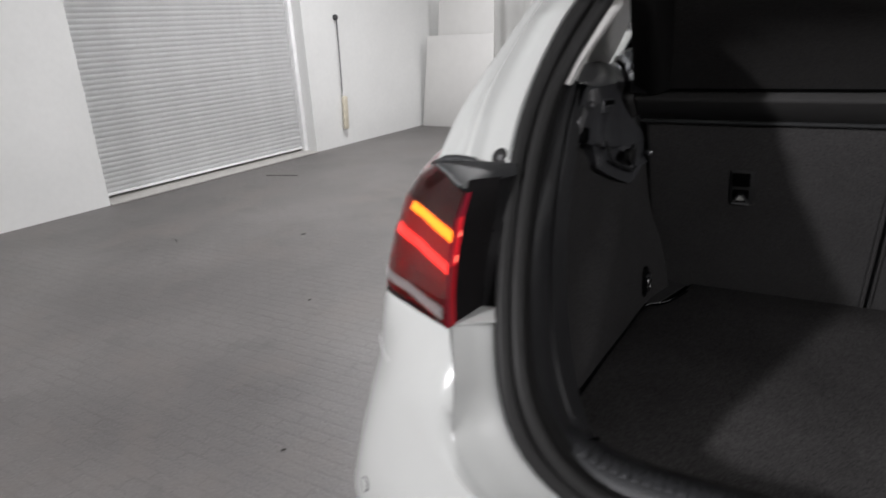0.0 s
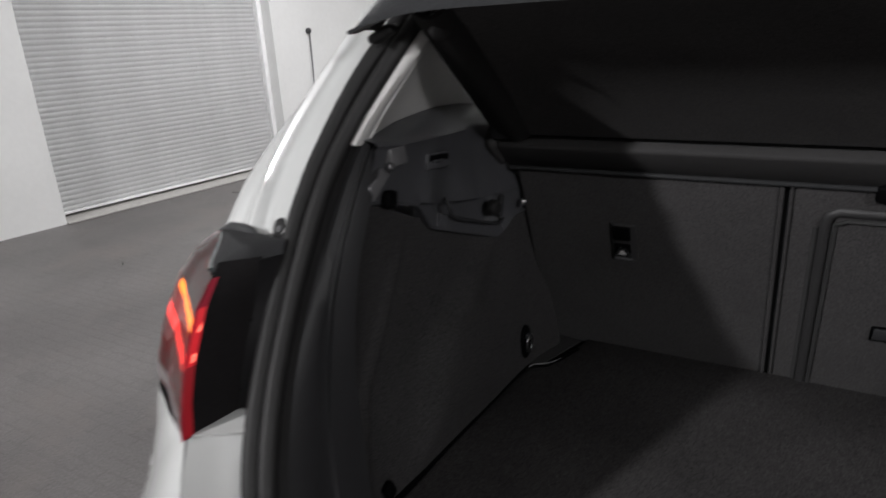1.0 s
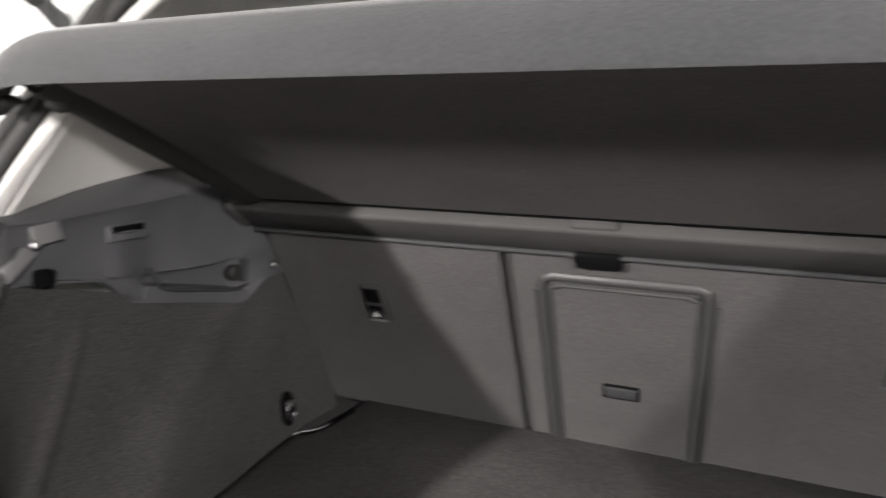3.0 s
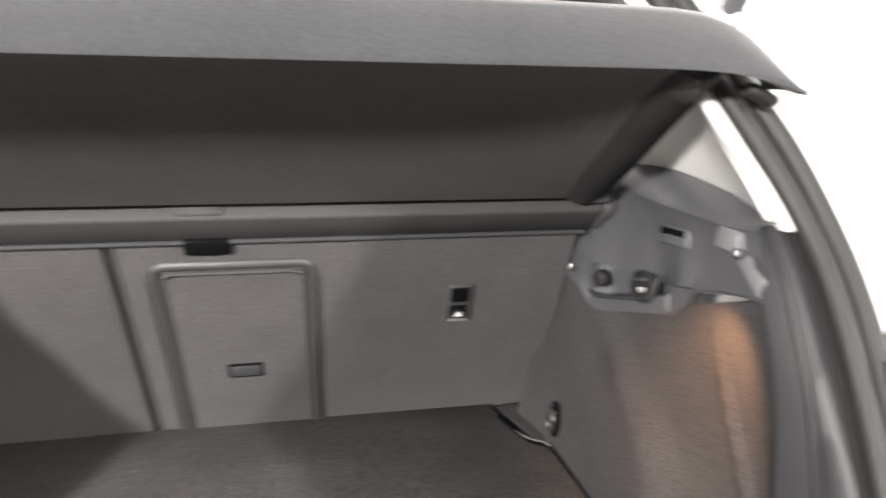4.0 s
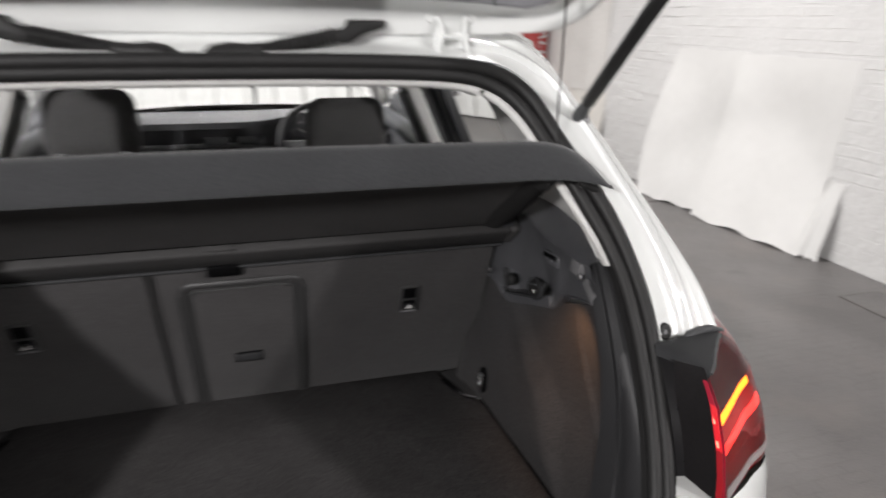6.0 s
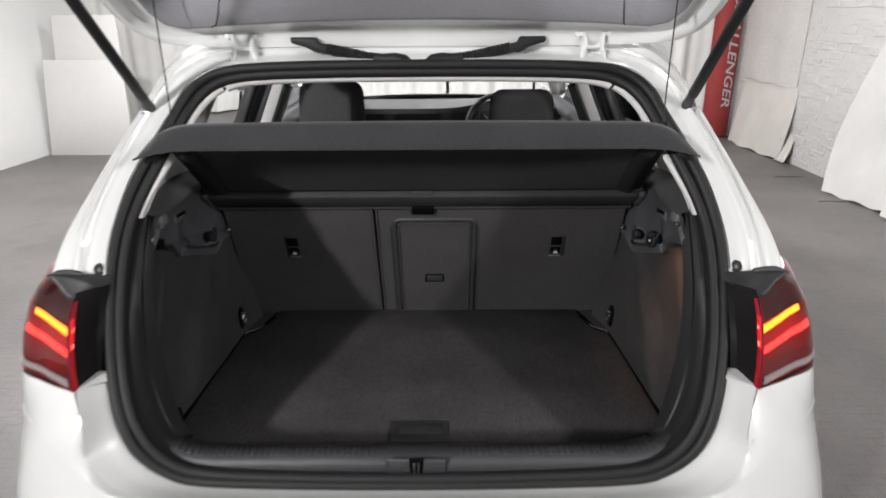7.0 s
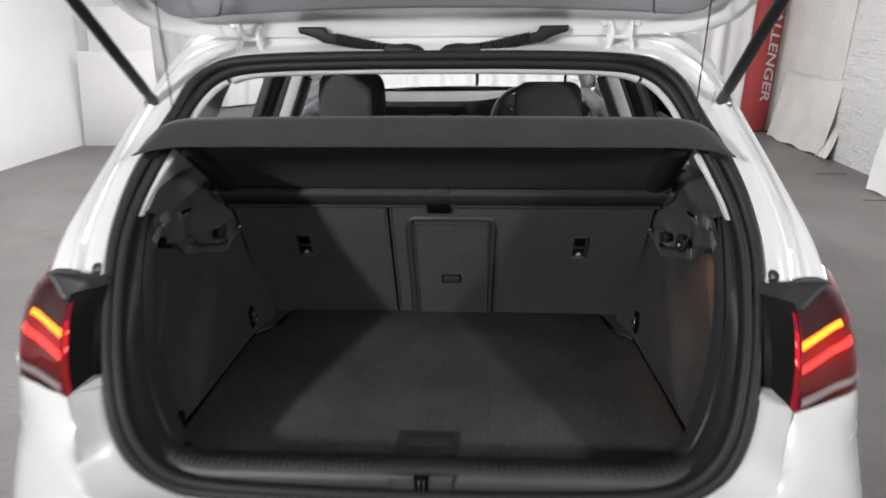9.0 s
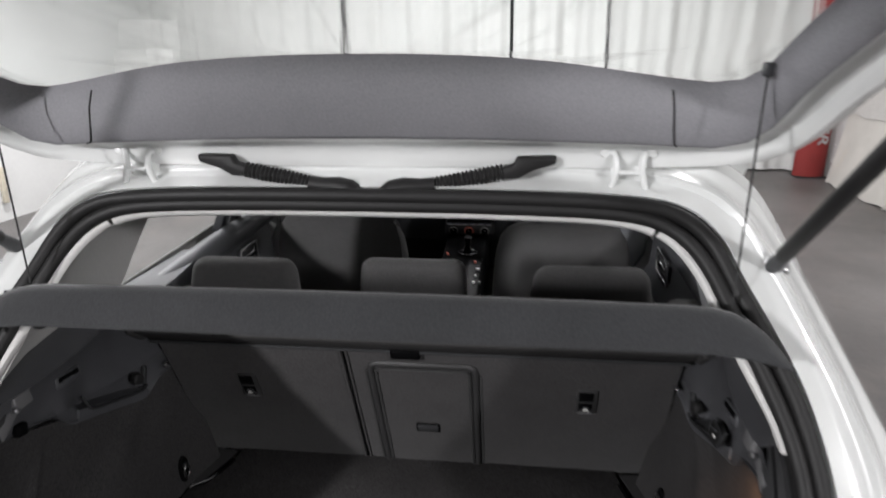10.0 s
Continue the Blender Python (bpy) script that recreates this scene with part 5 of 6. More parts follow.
tailgate = new("tailgate")
tailgate.parent = car
tailgate["label"] = "open tailgate with white frame, grey inner trim and glass"
OUTER = [(0, .040, .048), (.3, .040, .048), (.50, .040, .046), (.62, .045, .038), (.664, .09, .026), (.673, .16, .020), (.677, .28, .014), (.722, .53, -.004), (.738, .63, -.006), (.69, .665, -.010), (.3, .67, -.012), (0, .67, -.012)]
OUTER2 = [(0, .046, .052), (.3, .046, .052), (.49, .048, .050), (.602, .056, .043), (.642, .10, .034), (.652, .165, .028), (.656, .28, .022), (.70, .53, .008), (.712, .62, .004), (.665, .652, .004), (.3, .656, .004), (0, .656, .004)]
RIDGE = [(0, .088, .026), (.3, .085, .026), (.47, .078, .027), (.565, .082, .022), (.620, .125, .008), (.628, .28, .0), (.656, .53, -.006), (.665, .605, -.010), (.65, .63, -.010), (.3, .635, -.010), (0, .635, -.010)]
TRIM = [(0, .142, .035), (.12, .1405, .035), (.22, .137, .035), (.44, .122, .036), (.52, .106, .034), (.575, .116, .027), (.602, .155, .012), (.606, .28, .002), (.632, .53, -.004), (.640, .59, -.006), (.610, .62, -.008), (.3, .625, -.008), (0, .625, -.008)]
TRIM2 = [(0, .160, .040), (.12, .1585, .040), (.22, .154, .040), (.44, .136, .041), (.515, .120, .040), (.565, .130, .034), (.590, .165, .020), (.594, .28, .012), (.620, .53, .006), (.627, .585, .004), (.60, .608, .004), (.3, .613, .004), (0, .613, .004)]
TRIM3 = [(0, .262, -.022), (.12, .258, -.022), (.26, .236, -.022), (.43, .186, -.022), (.505, .167, -.022), (.545, .176, -.022), (.566, .212, -.022), (.575, .345, -.022), (.600, .53, -.022), (.602, .565, -.022), (.572, .59, -.022), (.3, .598, -.022), (0, .598, -.022)]
GLAZE = [(0, .275, -.034), (.12, .271, -.034), (.27, .249, -.034), (.44, .195, -.034), (.505, .178, -.034), (.540, .186, -.034), (.558, .218, -.034), (.566, .35, -.034), (.590, .53, -.034), (.592, .56, -.034), (.565, .58, -.034), (.3, .588, -.034), (0, .588, -.034)]
rO, rO2, rR, rT, rT2, rT3, rG = (ring_of(r) for r in (OUTER, OUTER2, RIDGE, TRIM, TRIM2, TRIM3, GLAZE))
part("tailgate_frame", loft([rO, rO2, blend(rO2, rR, 0.4), blend(rO2, rR, 0.5, (0, 0, 0.01)), rR, blend(rR, rT, 0.6), rT, blend(rT, rT2, 0.5)], closed=True), INNER_WHITE, tailgate, "white painted inner frame")
part("inner_trim", loft([rT, blend(rT, rT2, 0.6, (0, -0.003, -0.003)), rT2, blend(rT2, rT3, 0.3, (0, -0.004, -0.004)), blend(rT2, rT3, 0.75, (0, -0.004, -0.006)), rT3, rG], closed=True), HATCH_TRIM, tailgate, "dark grey plastic inner trim", angle=70)
for s in (1, -1):
    near_ring = [rT, blend(rT, rT2, 0.6, (0, -0.003, -0.003)), rT2, blend(rT2, rT3, 0.3, (0, -0.004, -0.004)), blend(rT2, rT3, 0.75, (0, -0.004, -0.006)), rT3]
    line = []
    for rg in near_ring:
        jx = .470 - (.020 if s > 0 else .052) * len(line) / 5
        i = next(i for i in range(40) if rg[i].x <= jx <= rg[i + 1].x)
        q = rg[i].lerp(rg[i + 1], (jx - rg[i].x) / max(rg[i + 1].x - rg[i].x, 1e-6))
        line.append(Vector((q.x * s, q.y - .0006, q.z - .0004)))
    part("trim_joint", tube(line, 0.0015, 5), DARKGAP, tailgate)
glass_pts = ring_of([(x * 1.01, u + (-.006 if u < .4 else .006), -.038) for x, u, n in GLAZE])
bm = bmesh.new()
bm.faces.new([bm.verts.new(p) for p in glass_pts])
front_face = list(bm.faces)
bmesh.ops.solidify(bm, geom=front_face, thickness=0.004)
tg = part("tailgate_glass", bm, GLASS, tailgate, "clear tailgate glass", smooth=False)
tg.visible_shadow = False
# outer skin and lower panel
rS = ring_of([(x, u, -.062) for x, u, n in OUTER])
rS2 = ring_of([(x * .93, u * .93 + .02, -.075) for x, u, n in OUTER])
rGo = ring_of([(x * 1.08, u + (-.095 if u < .3 else .03), -.055) for x, u, n in GLAZE])
part("tailgate_skin", loft([rO, rS, rS2, rGo], closed=True), WHITE, tailgate, "white outer tailgate panel")
E0 = H(0, .66, 0)
rows = []
for q, w, d in ((0, .70, 0), (.12, .715, .012), (.25, .70, .02), (.36, .66, .02), (.40, .60, .0)):
    rows.append([Vector((w * (-1 + k / 10), E0.y - .98 * q + .197 * -d, E0.z + .197 * q - .98 * d)) for k in range(21)])
part("lower_trim", loft(rows, 0.006), HATCH_TRIM, tailgate)
rows = [[p + Vector((0, 0.012, 0.075 if 0 < i < 4 else 0.03)) for p in r] for i, r in enumerate(rows)]
part("lower_panel", loft(rows, 0.006), WHITE, tailgate)
for s in (1, -1):
    # thin black seal along the frame's outer edge
    part("edge_seal", tube(flip([p + Vector((0.0015, 0.0, 0.004)) for p in rO if p.x > 0.645 and p.y > 0.18 and p.y < 0.66], s), 0.0022, 6), RUBBER, tailgate)
    # hinge
    hb = part("tailgate_hinge", rbox((.410 * s, .668, 1.420), (0.050, 0.030, 0.045), 0.004), INNER_WHITE, car, "white painted hinge")
    for dx in (-.019, .019):
        part("hinge_ear", tube([(.410 * s + dx * 1.75, .650, 1.449), (.410 * s + dx * 1.2, .642, 1.450), (.410 * s + dx * 1.05, .637, 1.441), (.410 * s + dx * 1.0, .634, 1.424), (.410 * s + dx * 1.25, .634, 1.408), (.410 * s + dx * 1.6, .640, 1.386)], [.0045, .0055, .0055, .0055, .0055, .0045], 8), INNER_WHITE, hb)
        part("hinge_bolt", disc((.410 * s + dx * 1.9, .648, 1.450), 0.0075, 0.010, (0, -1, 0.1), 12, 0.002), INNER_WHITE, hb)
    part("hinge_bar", tube([(.410 * s - .019, .633, 1.428), (.410 * s - .014, .632, 1.422), (.410 * s + .014, .632, 1.422), (.410 * s + .019, .633, 1.428)], 0.004, 8), INNER_WHITE, hb)
    # cable boot
    cb = part("cable_boot", prism([(.298 * s, .650, 1.447), (.236 * s, .645, 1.447), (.230 * s, .644, 1.434), (.212 * s, .643, 1.431), (.205 * s, .641, 1.412), (.238 * s, .645, 1.412), (.262 * s, .647, 1.425), (.296 * s, .650, 1.434)], (0, -.020, 0), 0.004), RUBBER, car, "black corrugated rubber cable boot")
    a0, a1 = Vector((.214 * s, .632, 1.422)), Vector((.090 * s, .632, 1.397))
    pts, rad = [], []
    for k in range(101):
        q = k / 100
        pts.append(a0.lerp(a1, q))
        rad.append(0.0122 + 0.0018 * math.sin(q * 2 * math.pi * 18))
    part("bellows", tube(pts, rad, 10), RUBBER, cb)
    part("boot_base", tube([a1 + Vector((0.014 * s, -.004, 0.004)), (.080 * s, .626, 1.398), (.056 * s, .622, 1.399), (.036 * s, .619, 1.395), (.022 * s, .618, 1.384), (.018 * s, .622, 1.368)], [0.013, 0.0145, 0.016, 0.017, 0.018, 0.018], 10, flat=0.9), RUBBER, cb)
    # gas strut
    lo, hi = Vector((.622 * s, .580, 1.290)), Vector((.595 * s, .02, 1.772))
    gs = part("gas_strut", tube([lo.lerp(hi, .06), lo.lerp(hi, .07), lo.lerp(hi, .600), lo.lerp(hi, .612)], [0.008, 0.0115, 0.0115, 0.007], 12), RUBBER, car, "black gas strut holding the tailgate")
    part("strut_rod", tube([lo.lerp(hi, .605), lo.lerp(hi, .99)], 0.0048, 8), RUBBER, gs)
    part("strut_socket", tube([lo, lo.lerp(hi, .03), lo.lerp(hi, .065)], [0.013, 0.012, 0.009], 10), PLASTIC, gs)
    part("strut_bracket", rbox(lo + Vector((0.012 * s, 0.010, -0.002)), (0.030, 0.018, 0.022), 0.004, turn(-40, 0, 0)), STEEL, gs)
    part("strut_socket", tube([lo.lerp(hi, .97), hi], 0.011, 10), PLASTIC, gs)

# ---- cabin, seen over the shelf and through the glass ----
def side_x(z):
    return 0.815 - (z - 0.98) * 0.46


def sidep(y, z, s, inset=0.0):
    return Vector(((side_x(z) - inset) * s, y, z))


def pillar(name, a, b, w0, w1, s, material, inset=0.0, t=0.05, label=""):
    """A leaning post in the side of the car between (y, z) points a and b, w0 wide below and w1 above."""
    outl = [sidep(a[0] - w0 / 2, a[1], s, inset), sidep(a[0] + w0 / 2, a[1], s, inset), sidep(b[0] + w1 / 2, b[1], s, inset), sidep(b[0] - w1 / 2, b[1], s, inset)]
    return part(name, prism(outl, (-t * s, 0, 0), 0.006), material, car, label)


for s in (1, -1):
    # outer rear quarter
    part("rear_quarter", loft([[sidep(y, z, s) for y, z in r] for r in ([(.72, .965), (.80, .98), (.93, .985), (1.0, .985)], [(.75, 1.10), (.85, 1.10), (.92, 1.10), (.95, 1.10)], [(.80, 1.22), (.95, 1.22), (1.02, 1.22), (1.06, 1.22)], [(.84, 1.375), (1.1, 1.375), (1.2, 1.375), (1.25, 1.375)])], 0.004), WHITE, car)
    # roof rail, outer and inner
    part("roof_rail", tube([sidep(.86, 1.385, s), sidep(1.6, 1.395, s), sidep(2.3, 1.385, s), sidep(2.7, 1.33, s)], 0.035, 8), WHITE, car)
    part("roof_rail_trim", tube([sidep(.95, 1.352, s, .035), sidep(1.6, 1.362, s, .035), sidep(2.3, 1.352, s, .035), sidep(2.7, 1.30, s, .035)], 0.032, 8), CREAM, car)
    part("window_divider", prism([sidep(1.60, .99, s, .004), sidep(1.655, .99, s, .004), sidep(1.66, 1.36, s, .004), sidep(1.58, 1.36, s, .004)], (-.03 * s, 0, 0), 0.005), PLASTIC, car, "black rear window post")
    part("door_frame", prism([sidep(1.685, .99, s, .02), sidep(1.725, .99, s, .02), sidep(1.73, 1.36, s, .02), sidep(1.68, 1.36, s, .02)], (-.03 * s, 0, 0), 0.006), PLASTIC, car)
    pillar("centre_pillar_trim", (1.98, .95), (1.90, 1.36), .15, .10, s, CREAM, .035, .05, "pale grey centre pillar trim")
    pillar("centre_pillar", (1.98, .95), (1.90, 1.37), .12, .09, s, PLASTIC, .0, .03)
    part("front_pillar", tube([sidep(2.70, 1.34, s, .01), sidep(3.0, 1.18, s, 0), sidep(3.32, .99, s, -.02)], 0.042, 8), WHITE, car)
    part("front_pillar_trim", tube([sidep(2.68, 1.31, s, .05), sidep(2.98, 1.15, s, .04), sidep(3.25, 1.0, s, .03)], 0.035, 8), CREAM, car)
    # seat belt
    part("seat_belt", tube([sidep(1.93, 1.20, s, .095), sidep(1.97, .95, s, .10), sidep(2.0, .7, s, .10)], 0.022, 6, flat=0.12), PIPING, car, "pale seat belt")
    part("belt_guide", rbox(sidep(1.93, 1.205, s, .09), (0.02, 0.05, 0.03), 0.006), PLASTIC, car)
    # glazing
    gl = part("side_glass", loft([[sidep(y, .975, s, .012), sidep(y + dy, 1.37, s, .012)] for y, dy in ((.93, .22), (1.3, .2), (1.95, 0))], 0.0), GLASS, car)
    gl.visible_shadow = False
    gf = part("side_glass", loft([[sidep(y, .975, s, .012), sidep(y2, zz, s, .012)] for y, y2, zz in ((2.05, 1.96, 1.37), (2.6, 2.5, 1.36), (3.2, 2.72, 1.31))]), GLASS, car)
    gf.visible_shadow = False
    # door cards
    for y0, y1, nm in ((1.18, 1.92, "rear_door_card"), (2.04, 3.1, "front_door_card")):
        card = part(nm, loft([[Vector(((.735 - .01 * k) * s, y0 + (y1 - y0) * k, .30)) for k in (0, .5, 1)], [Vector(((.715 - .01 * k) * s, y0 + (y1 - y0) * k, .62)) for k in (0, .5, 1)], [Vector((.69 * s, y0 + (y1 - y0) * k, .74)) for k in (0, .5, 1)], [Vector((.725 * s, y0 + (y1 - y0) * k, .80)) for k in (0, .5, 1)], [Vector((.735 * s, y0 + (y1 - y0) * k, .94)) for k in (0, .5, 1)], [Vector((.755 * s, y0 + (y1 - y0) * k, .985)) for k in (0, .5, 1)], [Vector((.80 * s, y0 + (y1 - y0) * k, .985)) for k in (0, .5, 1)]], 0.006), DOORGREY, car, "grey vinyl door card")
        ym = y0 + (y1 - y0) * .66
        part("door_handle_cup", rbox((.728 * s, ym, .875), (0.014, 0.13, 0.065), 0.012, turn(0, 0, 0)), DASH, card)
        part("cup_frame", tube([(.716 * s, ym - .075, .842), (.716 * s, ym + .07, .842), (.716 * s, ym + .078, .918), (.716 * s, ym - .060, .918)], 0.0065, 10, True), CHROME, card, "chrome surround")
        part("door_lever", rbox((.717 * s, ym + .01, .878), (0.012, 0.085, 0.020), 0.005), CHROME, card, "chrome door lever")
        part("armrest", rbox((.685 * s, (y0 + y1) / 2, .735), (0.06, (y1 - y0) * .55, 0.05), 0.02), DASH, card)
        part("waist_rail", tube([(.746 * s, y0 - .02, .966), (.746 * s, (y0 + y1) / 2, .972), (.746 * s, y1, .970)], 0.040, 14), DOORGREY, card)
        part("window_seal", tube([(.790 * s, y0 - .02, .986), (.788 * s, (y0 + y1) / 2, .988), (.786 * s, y1, .986)], 0.006, 6), DASH, card)
    part("rear_shoulder_trim", loft([[Vector((x * s, y, z)) for x, y, z in r] for r in ([(.63, .90, 1.03), (.66, 1.0, 1.02), (.70, 1.2, 1.0), (.735, 1.40, .990)], [(.74, .90, 1.055), (.765, 1.0, 1.03), (.797, 1.2, 1.003), (.80, 1.40, .996)])], 0.004), DOORGREY, car)
    part("inner_wheel_arch", rbox((.70 * s, 1.14, .70), (0.14, 0.28, 0.50), 0.04), FABRIC, car)
    # sun visor and mirror outside
    mir = part("door_mirror", rbox((.93 * s, 3.02, 1.03), (0.20, 0.10, 0.13), 0.04, turn(0, 0, 12 * s), 3), WHITE, car, "white door mirror")
    part("mirror_glass", rbox((.93 * s, 2.967, 1.03), (0.16, 0.006, 0.10), 0.002, turn(0, 0, 12 * s)), CHROME, mir)
    part("grab_handle", tube([(.560 * s, 1.55, 1.355), (.545 * s, 1.57, 1.325), (.545 * s, 1.70, 1.325), (.560 * s, 1.72, 1.355)], 0.010, 8), CREAM, car)

# roof lining with its console and mirror
rows = [[Vector((x, y, roof_z(x, y) - 0.05 - 0.015 * abs(x / .58) ** 2)) for x in [.585 * (-1 + k / 10) for k in range(21)]] for y in [.70 + 1.98 * i / 16 for i in range(17)]]
part("roof_lining", loft(rows, 0.006), CREAM, car, "pale grey roof lining")
part("roof_console", rbox((0.02, 2.50, 1.345), (0.27, 0.20, 0.05), 0.018), CREAM, car)
for x in (-0.075, 0.11):
    part("console_switch", rbox((x, 2.42, 1.318), (0.03, 0.03, 0.012), 0.004), GREYPLASTIC, car)
im = part("interior_mirror", rbox((0.03, 2.56, 1.240), (0.255, 0.035, 0.064), 0.017, turn(10, 0, -16), 3), PLASTIC, car, "black interior mirror")
part("mirror_face", rbox((0.026, 2.541, 1.240), (0.225, 0.004, 0.046), 0.002, turn(10, 0, -16)), CHROME, im)
part("mirror_stem", tube([(0.03, 2.58, 1.26), (0.03, 2.60, 1.32)], 0.014, 8), PLASTIC, im)
for s in (1, -1):
    part("sun_visor", rbox((.36 * s, 2.58, 1.352), (0.34, 0.15, 0.016), 0.007, turn(-14, 0, 0)), CREAM, car)
ws = part("windscreen", loft([[Vector((x * .60, 2.69 + .03 * (1 - x * x), 1.40 - .055 * x * x)), Vector((x * .70, 3.36 + .10 * (1 - x * x), .985))] for x in [-1 + k / 8 for k in range(17)]]), GLASS, car, "clear windscreen")
ws.visible_shadow = False

# dashboard
rows = []
for k in range(29):
    x = -.735 + 1.47 * k / 28
    hood = 0.045 * math.exp(-((x - .37) / .17) ** 2)
    rows.append([Vector((x, 3.36, .955)), Vector((x, 3.05, .985 + hood * .3)), Vector((x, 2.86, .985 + hood)), Vector((x, 2.78, .972 + hood)), Vector((x, 2.765, .945 + hood * .2)), Vector((x, 2.80, .86)), Vector((x, 2.76, .82)), Vector((x, 2.80, .70)), Vector((x, 2.90, .55))])
dash = part("dashboard", loft(rows, 0.006), DASH, car, "black soft-touch dashboard")
part("dash_strip", rbox((-.28, 2.775, .865), (0.70, 0.012, 0.022), 0.004), GREYPLASTIC, dash)
scr = part("centre_screen", rbox((-.014, 2.770, .777), (0.262, 0.06, 0.116), 0.006), GLOSSY, dash, "lit touch screen with rows of small icons")
part("display", rbox((-.014, 2.7395, .780), (0.180, 0.002, 0.096), 0.0), SCREEN, scr, smooth=False)
for i in range(5):
    for sx in (-.114, .114):
        part("screen_key", rbox((-.014 + sx, 2.7395, .818 - .020 * i), (0.013, 0.002, 0.005), 0.0), ICON, scr, smooth=False)
for i in range(5):
    for j in range(3):
        part("screen_icon", rbox((-.082 + .034 * i, 2.7375, .815 - .033 * j), (0.014 - 0.003 * ((i + j) % 3), 0.002, 0.010 - 0.004 * ((i * 2 + j) % 2)), 0.0), ICON, scr, smooth=False)
for x in (-.10, .06):
    v = part("air_vent", rbox((x, 2.775, .885), (0.12, 0.03, 0.040), 0.008, turn(-10, 0, 0)), GLOSSY, dash)
clim = part("climate_panel", rbox((-.014, 2.790, .660), (0.25, 0.10, 0.062), 0.006), GLOSSY, dash)
for x in (-.10, -.02, .06):
    dial = part("dial", disc((x + .006, 2.735, .648), 0.017, 0.018, (0, -1, 0), 20, 0.004), LAMPBLACK, clim)
    part("dial_ring", tube([Vector((x + .006 + .021 * math.cos(t), 2.738, .648 + .021 * math.sin(t))) for t in [math.pi * (-.15 + 1.3 * k / 20) for k in range(21)]], 0.0022, 6), SILVER if abs(x + .02) > .01 else WARMICON, clim)
    part("dial_mark", rbox((x + .006, 2.7245, .658), (0.003, 0.003, 0.010), 0.0), LETTER, dial, smooth=False)
for i in range(6):
    part("climate_key", rbox((-.114 + .04 * i, 2.7395, .685), (0.020, 0.004, 0.005), 0.001), ICON, clim)
part("centre_console", rbox((-.02, 2.35, .46), (0.22, 0.95, 0.22), 0.03, turn(8, 0, 0), 3), LAMPBLACK, car, "black centre console")
part("panel_trim", tube([(-.128, 2.733, .704), (-.128, 2.733, .684), (.102, 2.733, .684), (.102, 2.733, .704)], 0.0024, 6), SILVER, dash)
gear = part("gear_lever", tube([(-.005, 2.54, .60), (-.003, 2.52, .645), (0, 2.515, .690)], [.030, .011, .018], 12), LAMPBLACK, car)
part("gear_ring", tube([Vector((-.005 + .042 * math.cos(t), 2.54 + .042 * math.sin(t), .606)) for t in [2 * math.pi * k / 24 for k in range(24)]], 0.0025, 6, True), CHROME, gear)
for x, y, w, m in ((-.085, 2.44, .016, SILVER), (-.10, 2.52, .010, WARMICON), (.040, 2.44, .010, WARMICON), (.058, 2.37, .020, SILVER), (.050, 2.31, .007, LETTER), (.046, 2.25, .012, LETTER), (.072, 2.25, .008, SILVER)):
    part("console_button", rbox((x, y, .567 - (y - 2.35) * -.14 + .012), (w, 0.016, 0.010), 0.003), m, car)
for i in range(4):
    part("console_trim", rbox((-.02 + (-.09 if i % 2 else .09), 2.45 - .1 * (i // 2), .592), (0.004, 0.06, 0.004), 0.001), CHROME, car)
# instruments and steering wheel
ins = part("instrument_panel", rbox((.37, 2.785, .925), (0.30, 0.03, 0.10), 0.02, turn(-15, 0, 0)), GLOSSY, dash)
for x in (.30, .44):
    part("gauge", tube([Vector((x + .04 * math.cos(t), 2.765, .928 + .04 * math.sin(t))) for t in [2 * math.pi * k / 24 for k in range(24)]], 0.002, 6, True), CHROME, ins)
    part("needle", rbox((x, 2.762, .928), (0.035, 0.002, 0.003), 0, turn(0, 35, 0)), LETTER, ins, smooth=False)
sw = new("steering_wheel")
sw.parent = car
sw["label"] = "black three-spoke steering wheel"
W0 = Vector((.37, 2.56, .90))
ax = turn(-24, 0, 0)
part("rim", tube([W0 + ax @ Vector((.183 * math.cos(t), 0, .183 * math.sin(t))) for t in [2 * math.pi * k / 40 for k in range(40)]], 0.015, 8, True), DASH, sw)
part("hub", rbox(W0 + ax @ Vector((0, .012, 0)), (0.13, 0.045, 0.11), 0.025, ax, 3), DASH, sw)
for t in (0, math.pi, -math.pi / 2):
    part("spoke", rbox(W0 + ax @ Vector((.11 * math.cos(t), .006, .11 * math.sin(t))), (0.12 if t != -math.pi / 2 else 0.05, 0.02, 0.035 if t != -math.pi / 2 else 0.11), 0.008, ax), GREYPLASTIC, sw)
part("column", tube([W0 + Vector((0, .03, 0)), W0 + Vector((0, .25, -.06))], 0.04, 12), DASH, sw)

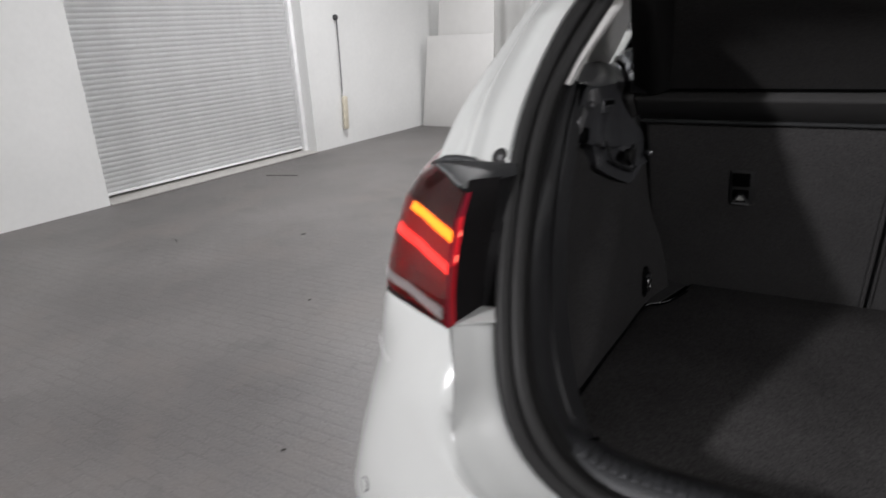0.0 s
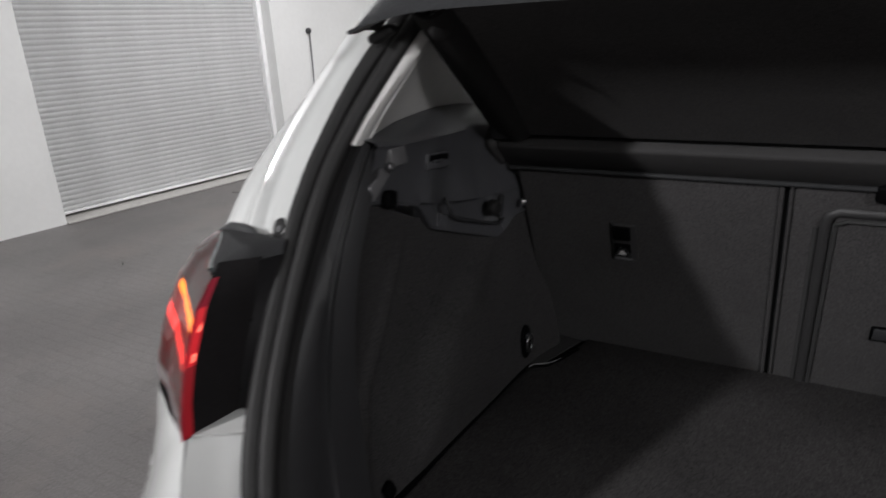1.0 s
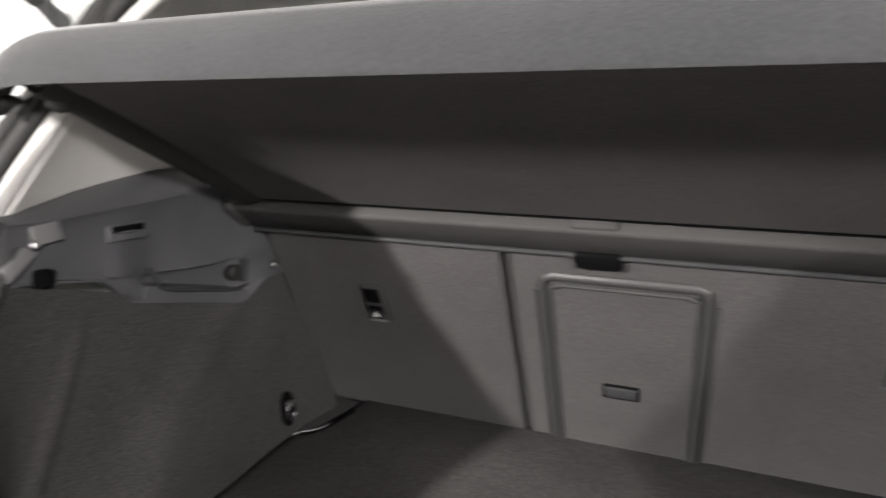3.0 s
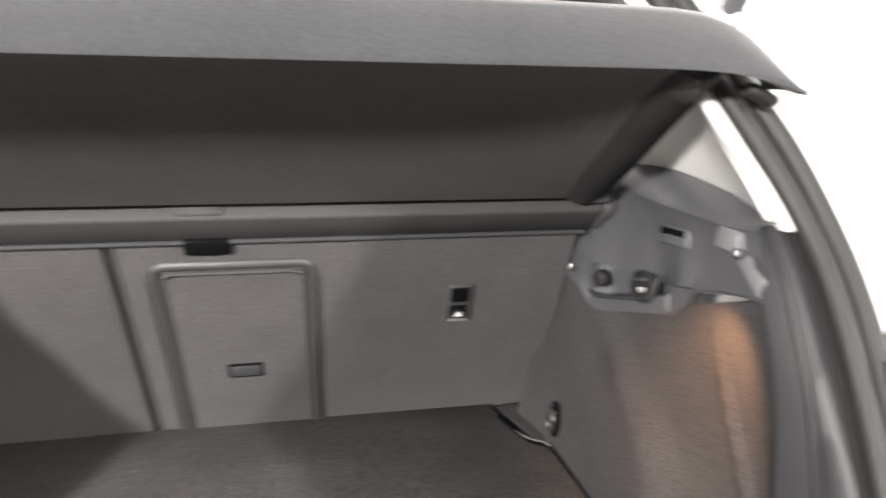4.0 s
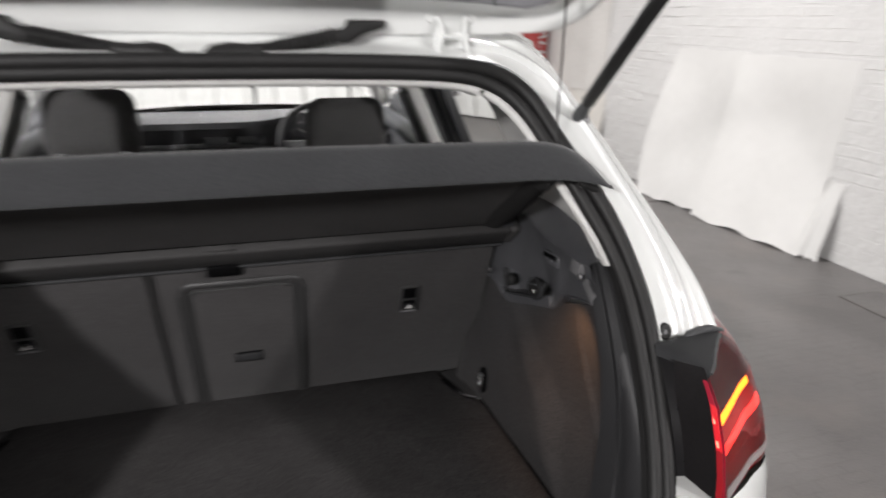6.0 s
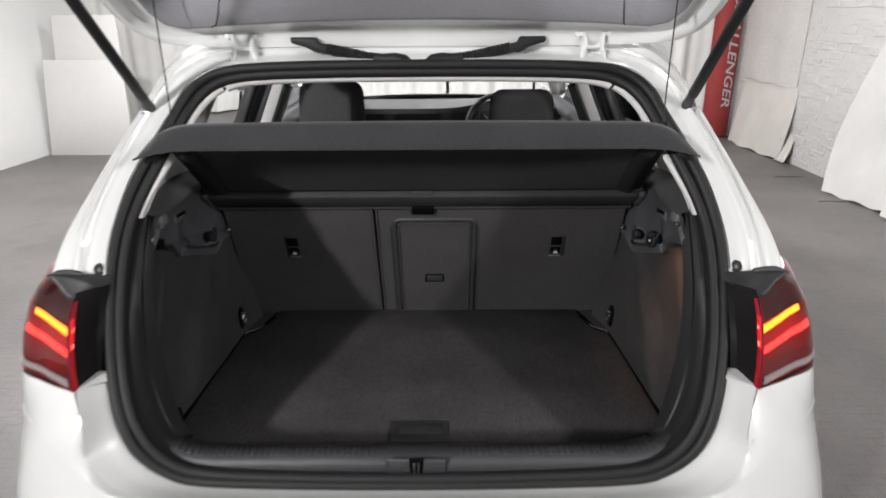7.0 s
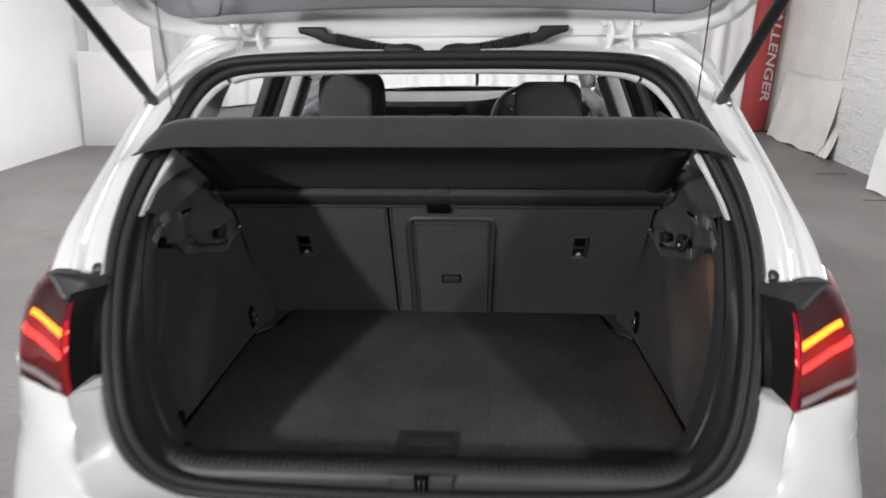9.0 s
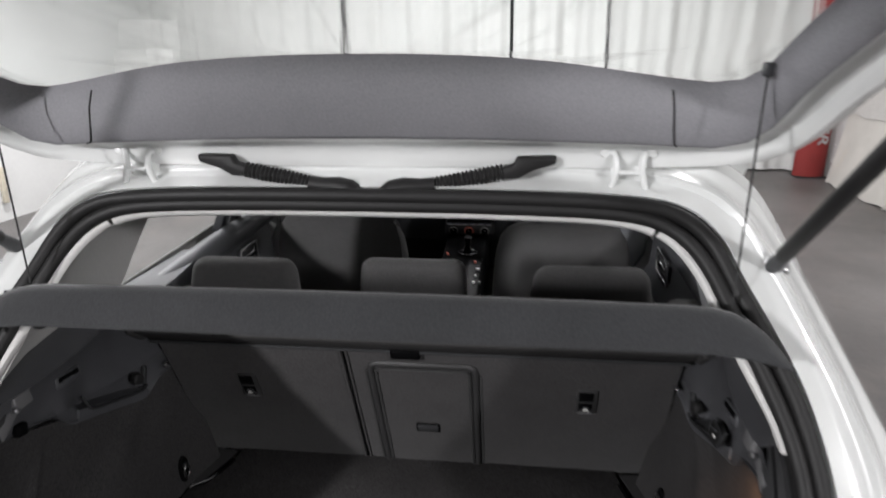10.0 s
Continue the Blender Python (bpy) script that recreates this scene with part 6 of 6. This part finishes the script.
# front seats
def front_seat(x, drop=0.0):
    fs = new("front_seat")
    fs.parent = car
    fs["label"] = "dark fabric front seat with pale piping"
    rows = []
    for z, w, y0, y1 in ((.42, .235, 1.84, 2.02), (.55, .25, 1.80, 1.98), (.72, .255, 1.78, 1.95), (.84, .248, 1.79, 1.93), (.90, .240, 1.80, 1.925), (.95, .226, 1.815, 1.918), (.985, .200, 1.828, 1.91), (1.004, .160, 1.842, 1.90), (1.011, .10, 1.855, 1.89)):
        rows.append([Vector((x + w * (abs(math.cos(t)) ** .55) * (1 if math.cos(t) > 0 else -1), (y0 + y1) / 2 + (y1 - y0) / 2 * (abs(math.sin(t)) ** .7) * (1 if math.sin(t) > 0 else -1), z)) for t in [2 * math.pi * k / 36 for k in range(36)]])
    bm = loft(rows, closed=True)
    bmesh.ops.holes_fill(bm, edges=bm.edges)
    part("backrest", bm, FABRIC, fs)
    for q in ((1,) if x < 0 else ()):
        part("piping", tube([(x + .232 * q, 1.86, .45), (x + .248 * q, 1.84, .60), (x + .252 * q, 1.835, .75), (x + .248 * q, 1.84, .84), (x + .234 * q, 1.85, .905), (x + .205 * q, 1.855, .953), (x + .155 * q, 1.86, .987), (x + .09 * q, 1.862, 1.003)], 0.015, 8), PIPING, fs)
    hr = part("headrest", rbox((x, 1.90, 1.110), (0.30, 0.10, 0.22), 0.05, turn(-8, 0, 0), 4, (0.9, 0.75)), FABRIC, fs, "dark fabric headrest")
    for dx in (-.095, .095):
        part("post", tube([(x + dx, 1.87, .96), (x + dx, 1.89, 1.05)], 0.007, 8), CHROME, hr)
        part("post_collar", disc((x + dx, 1.862, 1.016), 0.017, 0.022, (0, 0, 1), 12, 0.003), CHROME, hr)
    part("cushion", rbox((x, 2.14, .40), (0.50, 0.52, 0.18), 0.06, turn(8, 0, 0), 3), FABRIC, fs)
    part("seat_base", rbox((x, 2.1, .27), (0.42, 0.45, 0.14), 0.02), PLASTIC, fs)
    fs.location.z = drop


front_seat(-.43)
front_seat(.40, -.04)
part("cabin_floor", rbox((0, 2.1, .235), (1.5, 2.1, 0.03), 0.005), CARPET, car)
part("bulkhead", rbox((0, 3.2, .60), (1.5, 0.06, 0.70), 0.01), DARKGAP, car)

# ---- painted bricks of the wall beside the car, built last ----
wall_r = part("wall_right", rbox((3.77, -1.0, ROOM_H / 2), (0.29, 17.6, ROOM_H)), BRICKPAINT, smooth=False)
tagged(wall_r, "white painted brick wall with flaking paint", "wall", kind="structure")
BW, BH, J = 0.225, 0.075, 0.007


def brick_mesh(seed, rough):
    """A brick under thick paint, its face and edges uneven by rough."""
    rnd = random.Random(seed)
    bm = rbox((0, 0, 0), (0.02, BW - J, BH - J), 0.006, seg=1)
    for v in bm.verts:
        if v.co.x < 0:
            v.co += Vector((rnd.uniform(-1, 0.7), rnd.uniform(-1, 1), rnd.uniform(-1, 1))) * rough
    me = bpy.data.meshes.new("brick")
    bm.to_mesh(me)
    bm.free()
    me.materials.append(BRICKPAINT)
    return me


smooth_bricks = [brick_mesh(k, 0.0022) for k in range(6)]
rough_bricks = [brick_mesh(k, 0.0065) for k in range(6, 12)]
rnd = random.Random(5)
rest = bmesh.new()
near_count = 0
for row in range(int(2.2 / BH)):
    z = (row + 0.5) * BH
    for col in range(int(7.6 / BW)):
        y = -0.2 + (col + 0.5 + 0.5 * (row % 2)) * BW
        far = y > 4.45
        x = 3.6345 + rnd.uniform(-1.8, 1.0) * (0.0026 if far else 0.0011)
        meshes = rough_bricks if far else smooth_bricks
        near = 1.3 < y < 5.4 and 0.0 < z < 1.62 and not (2.8 < y < 4.3 and z < 1.2)
        if near and near_count < 300:
            near_count += 1
            ob = new("brick", meshes[rnd.randrange(6)])
            ob.parent, ob.location = wall_r, (x, y, z)
        else:
            me = meshes[rnd.randrange(6)]
            k0 = len(rest.verts)
            rest.from_mesh(me)
            rest.verts.ensure_lookup_table()
            for v in rest.verts[k0:]:
                v.co += Vector((x, y, z))
tagged(part("bricks", rest, BRICKPAINT, wall_r, smooth=False), kind="stuff")
